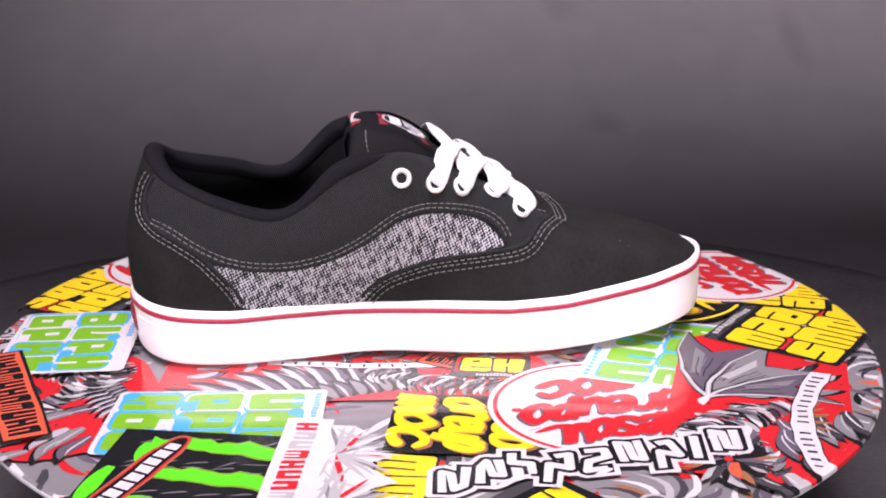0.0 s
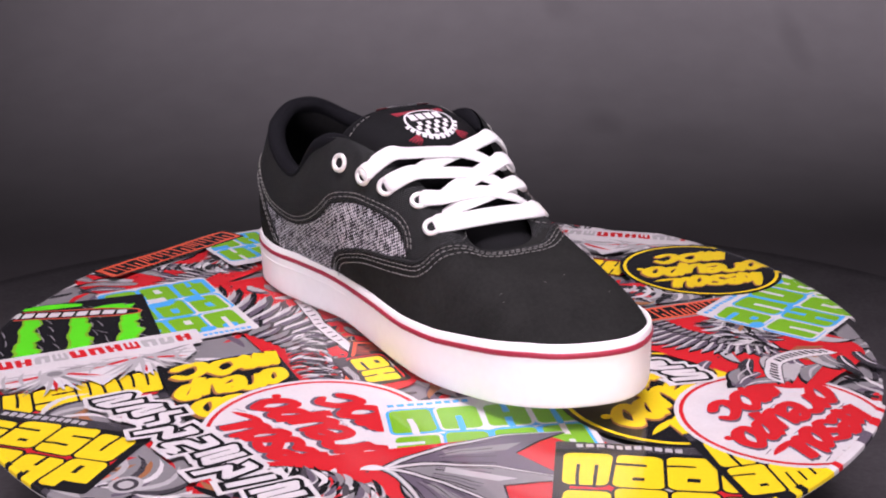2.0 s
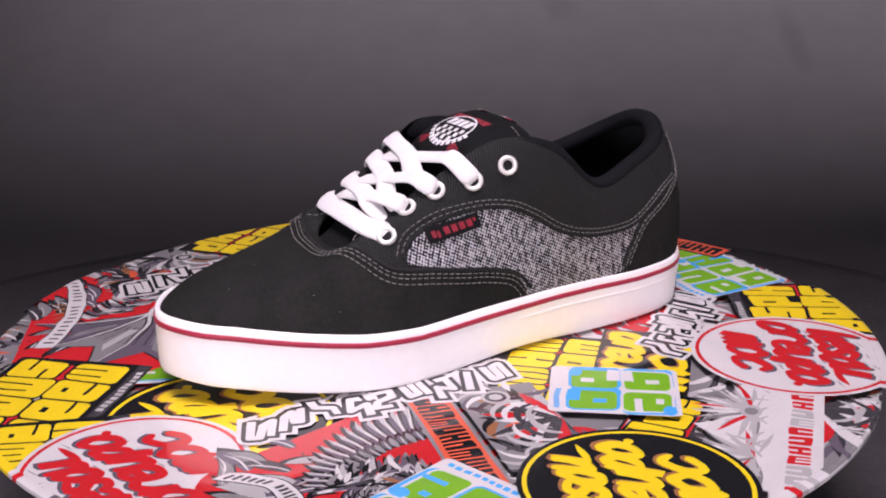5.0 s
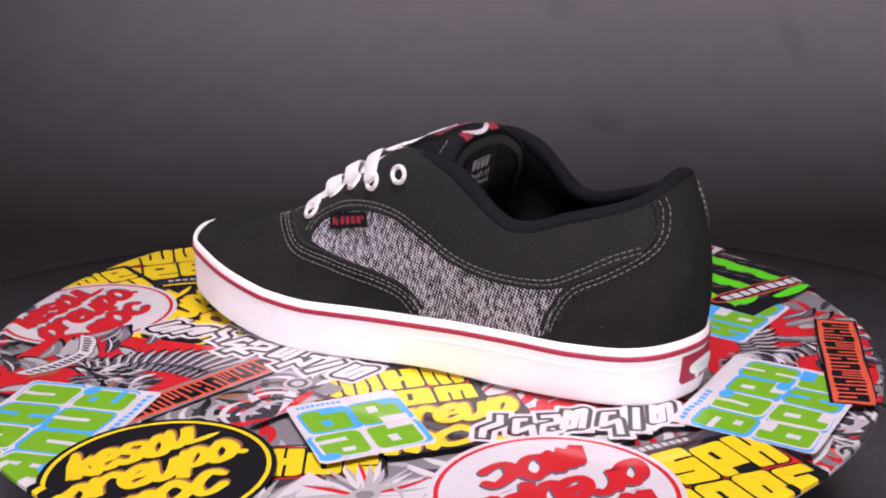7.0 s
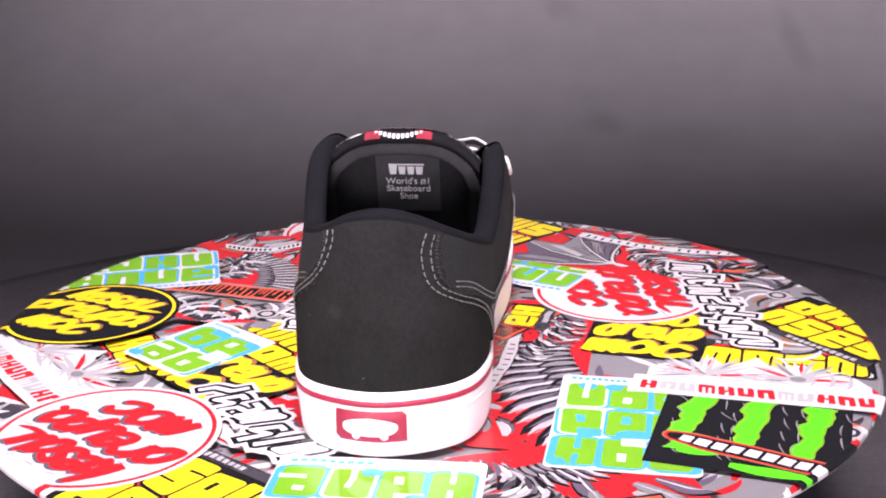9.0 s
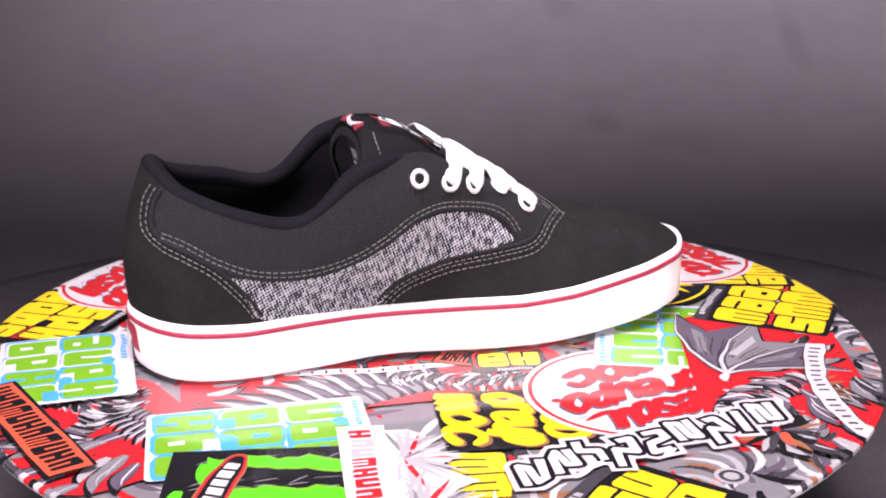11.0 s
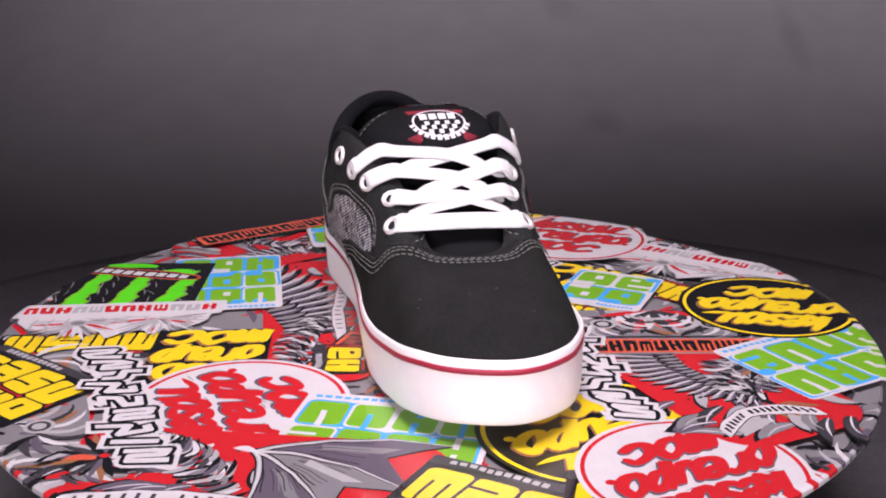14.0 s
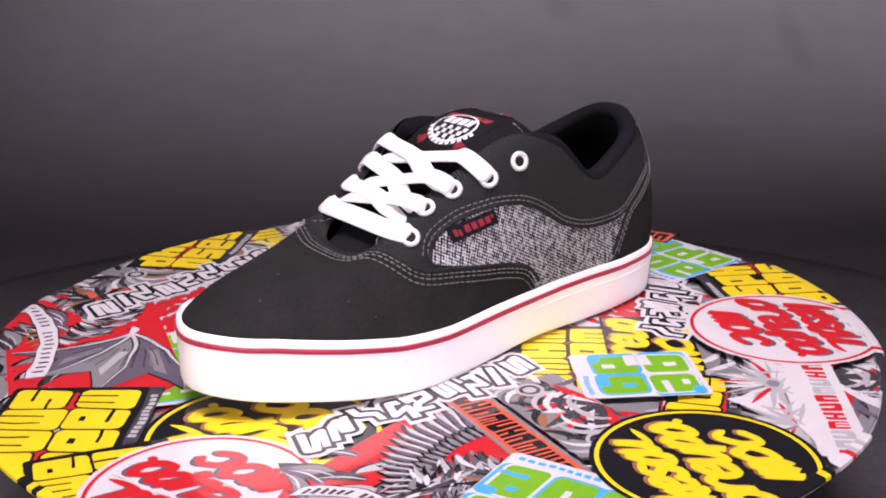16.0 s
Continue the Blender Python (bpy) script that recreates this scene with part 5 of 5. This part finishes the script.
def wall_point(w, z, off):
    """A point of the rubber wall at the heel."""
    best = [i for i in list(range(-14, 15))]
    xs = [(TOP_C[i % N_ROUND][1] * 0.5 + FOOT_C[i % N_ROUND][1] * 0.5, i) for i in best]
    xs.sort()
    i = np.interp(w, [x for x, _ in xs], [k for _, k in xs])
    i0 = int(math.floor(i))
    f = i - i0
    ft = FOOT_C[i0 % N_ROUND] * (1 - f) + FOOT_C[(i0 + 1) % N_ROUND] * f
    tp = TOP_C[i0 % N_ROUND] * (1 - f) + TOP_C[(i0 + 1) % N_ROUND] * f
    k = max(z / rim_height(tp[0]), 0.0) ** 0.7
    x, y = ft + (tp - ft) * k
    return np.array([x - off, w, z])


def heel_label(shoe):
    """A red rubber badge with a white rounded device."""
    x0, x1, y0, y1 = -0.0130, 0.0178, 0.0068, 0.0222
    rows = [[wall_point(x0 + (x1 - x0) * a / 12, y0 + (y1 - y0) * b / 6, 0.0010 if 0 < a < 12 and 0 < b < 6 else -0.0004) for a in range(13)] for b in range(7)]
    badge = part("heel_badge", sheet(rows), RED_RUBBER, shoe, "red rubber heel badge with a white device")
    out = []
    for k in range(40):
        a = k * math.tau / 40
        px = 0.0112 * math.copysign(abs(math.cos(a)) ** 0.7, math.cos(a))
        py = 0.0036 * math.sin(a) * (1.0 if math.sin(a) < 0 else 1.0 - 0.35 * (abs(px) / 0.0112)) + (0.0010 if math.sin(a) > 0 else 0.0)
        out.append((px, py))
    cx, cy = (x0 + x1) / 2, (y0 + y1) / 2
    bm = bmesh.new()
    mid = bm.verts.new(wall_point(cx, cy, 0.0017))
    ring = [bm.verts.new(wall_point(cx + px, cy + py, 0.0016)) for px, py in out]
    for k in range(40):
        bm.faces.new((mid, ring[k], ring[(k + 1) % 40]))
    bmesh.ops.recalc_face_normals(bm, faces=bm.faces)
    part("device", bm, RUBBER, badge)
    for sx in (-0.0058, 0.0058):
        bm = bmesh.new()
        bm.faces.new([bm.verts.new(wall_point(cx + sx + 0.0016 * math.cos(k * math.tau / 14), cy - 0.0038 + 0.0013 * math.sin(k * math.tau / 14), 0.00165)) for k in range(14)])
        part("wheel_mark", bm, RUBBER, badge)
    for k in range(6):
        u = -0.0070 + k * 0.0025
        bm = sheet([[wall_point(cx + u + 0.0015 * a, cy - 0.0012 + 0.0024 * b, 0.0019) for a in (0, 1)] for b in (0, 1)])
        part("grey_mark", bm, METAL, badge)


def tongue_spot(a, b, off):
    """A point on the tongue's face: a metres up from the label's middle, b across."""
    x = 0.785 + a / 0.112
    half = 0.018 + 0.019 * smooth_step(x, 0.1, 0.85)
    p = tongue_point(x, b / half)
    d1, d2 = tongue_point(x + 0.02, b / half) - p, tongue_point(x, b / half + 0.02) - p
    n = np.cross(d1, d2)
    n = n / np.linalg.norm(n)
    return p + off * (n if n[2] > 0 else -n)


def spot_poly(name, pts, material, parent, off=0.0009):
    bm = bmesh.new()
    bm.faces.new([bm.verts.new(tongue_spot(a, b, off)) for a, b in pts])
    bmesh.ops.recalc_face_normals(bm, faces=bm.faces)
    return part(name, bm, material, parent, smooth=False)


def tongue_label(shoe):
    rows = [[tongue_spot(-0.0125 + 0.0270 * k / 8, -0.0195 + 0.039 * j / 12, 0.0005) for j in range(13)] for k in range(9)]
    patch = part("tongue_label", sheet(rows), BLACK_CLOTH, shoe, "black embroidered tongue label with white oval and red wings")
    # white oval ring
    bm = bmesh.new()
    ring = [[bm.verts.new(tongue_spot(0.0015 + ra * math.sin(t), 0.001 + rb * math.cos(t), 0.0010)) for t in (k * math.tau / 48 for k in range(48))] for ra, rb in ((0.0098, 0.0136), (0.0090, 0.0126))]
    grid_faces(bm, ring, True)
    bmesh.ops.recalc_face_normals(bm, faces=bm.faces)
    part("oval_ring", bm, WHITE_CLOTH, patch)
    # a bold white bar of marks
    for k in range(4):
        b = -0.0085 + k * 0.0049
        spot_poly("white_mark", [(0.0028, b), (0.0028, b + 0.0039), (0.0080, b + 0.0042), (0.0080, b + 0.0003)], WHITE_CLOTH, patch)
    # checks
    for r in range(3):
        for k in range(8):
            if (r + k) % 2:
                b, a = -0.0092 + k * 0.0026 + 0.0006 * r, 0.0014 - r * 0.0026
                if abs(b) < 0.0112 - 0.0012 * r:
                    spot_poly("white_check", [(a - 0.0024, b), (a - 0.0024, b + 0.0024), (a, b + 0.0024), (a, b)], WHITE_CLOTH, patch)
    # curved line of small marks below
    for k in range(12):
        t = radians(198 + k * 13)
        ra, rb = 0.0122, 0.0160
        c, s = math.cos(t), math.sin(t)
        q = []
        for dt, dr in ((-0.075, 0), (0.075, 0), (0.075, 1), (-0.075, 1)):
            tt = t + dt
            q.append((0.0025 + (ra - 0.0028 + 0.0028 * dr) * math.sin(tt), 0.001 + (rb - 0.0026 + 0.0026 * dr) * math.cos(tt)))
        spot_poly("white_mark", q, WHITE_CLOTH, patch)
    # curved line of small marks on the tongue's rolled end, on red
    def crest(b, turn):
        x, y, z = tongue_point(1.0, b / 0.037)
        c = radians(turn)
        return x - 0.0048 * math.sin(c), y, z - 0.00325 * (1 - math.cos(c)) + 0.0006 * math.cos(c)

    for side in (-1, 1):
        part("red_mark", sheet([[crest(0.001 + side * (0.0085 + 0.0018 * k), q) for k in range(5)] for q in (0, 25, 50, 75)]), RED_CLOTH, patch)
    for k in range(11):
        b = -0.0095 + k * 0.0021
        low = 78 - 46 * (b - 0.001) ** 2 / 0.0105 ** 2
        part("white_mark", sheet([[crest(b + d, q - 0.5) for d in (-0.0007, 0.0007)] for q in (low - 34, low - 17, low)]), WHITE_CLOTH, patch)
    # red wings
    for side in (-1, 1):
        for k in range(5):
            base = (-0.0085, 0.001 + side * 0.0105)
            tip = (base[0] - 0.0030 + 0.0009 * k, base[1] + side * (0.0028 + 0.0010 * k))
            spot_poly("red_mark", [(base[0] + 0.0008 * k, base[1]), (tip[0] + 0.0005, tip[1]), (tip[0] - 0.0003, tip[1] + side * 0.0004), (base[0] - 0.0008 + 0.0008 * k, base[1])], RED_CLOTH, patch)
    for side in (-1, 1):
        spot_poly("red_mark", [(0.0117, 0.001 + side * 0.001), (0.0127, 0.001 + side * 0.001), (0.0127, 0.001 + side * 0.0150), (0.0085, 0.001 + side * 0.0140)], RED_CLOTH, patch, 0.0008)
    # seam round the tongue's edge
    for side in (-1, 1):
        path = [tongue_spot(0.0195 - 0.004 * (k / 16) ** 2, side * (0.0215 + 0.0150 * k / 16), 0.0006) for k in range(17)]
        tagged(part("stitching", dashes(path), THREAD, shoe, "pale grey stitching"), kind="stuff")


def tongue_print(shoe):
    """White print on the tongue's lining."""
    base = tongue_point(1.0, 0.0)
    m = Matrix.Translation((base[0] - 0.0004, -0.0008, base[2] - 0.0245)) @ Matrix(((0, -0.258, -0.966, 0), (-1, 0, 0, 0), (0, 0.966, -0.258, 0), (0, 0, 0, 1))).to_4x4()
    rows = [[m @ Vector((-0.0150 + 0.030 * x / 8, -0.0155 + 0.0305 * y / 6, -0.0004 - 0.0002 * math.sin(x * 0.8) ** 2)) for x in range(9)] for y in range(7)]
    part("lining_label", sheet(rows), SATIN, shoe, "charcoal satin label with white print")
    for body, y, size in (("World's #1", -0.0006, 0.0046), ("Skateboard", -0.0046, 0.0046), ("Shoe", -0.0086, 0.0044)):
        cu = bpy.data.curves.new("lining_text", "FONT")
        cu.body, cu.size, cu.align_x, cu.extrude = body, size, "CENTER", 0.0001
        cu.materials.append(PRINT_GREY)
        ob = new("lining_text", cu)
        ob.parent = shoe
        ob.matrix_local = m @ Matrix.Translation((0, y, 0))
    for k, (x, w) in enumerate(((-0.0090, 0.0040), (-0.0045, 0.0036), (-0.0004, 0.0036), (0.0037, 0.0036))):
        bm = bmesh.new()
        bm.faces.new([bm.verts.new(m @ Vector(p)) for p in ((x + 0.0005, 0.0044, 0), (x + w - 0.0005, 0.0044, 0), (x + w, 0.0086 + 0.0014 * (k == 0), 0), (x, 0.0086 + 0.0014 * (k == 0), 0))])
        part("white_mark", bm, PRINT_GREY, shoe, smooth=False)
    bm = bmesh.new()
    bm.faces.new([bm.verts.new(m @ Vector(p)) for p in ((-0.0048, 0.0092, 0), (0.0078, 0.0092, 0), (0.0078, 0.0100, 0), (-0.0048, 0.0100, 0))])
    part("white_mark", bm, PRINT_GREY, shoe, smooth=False)


details(shoe)



# ---- what moves ----
def motions():
    walk(table, [(t, table_pose(a)) for t, a in TURN])
    walk(shoe, [(t, table_pose(a) @ SHOE_PLACE) for t, a in TURN])


motions()
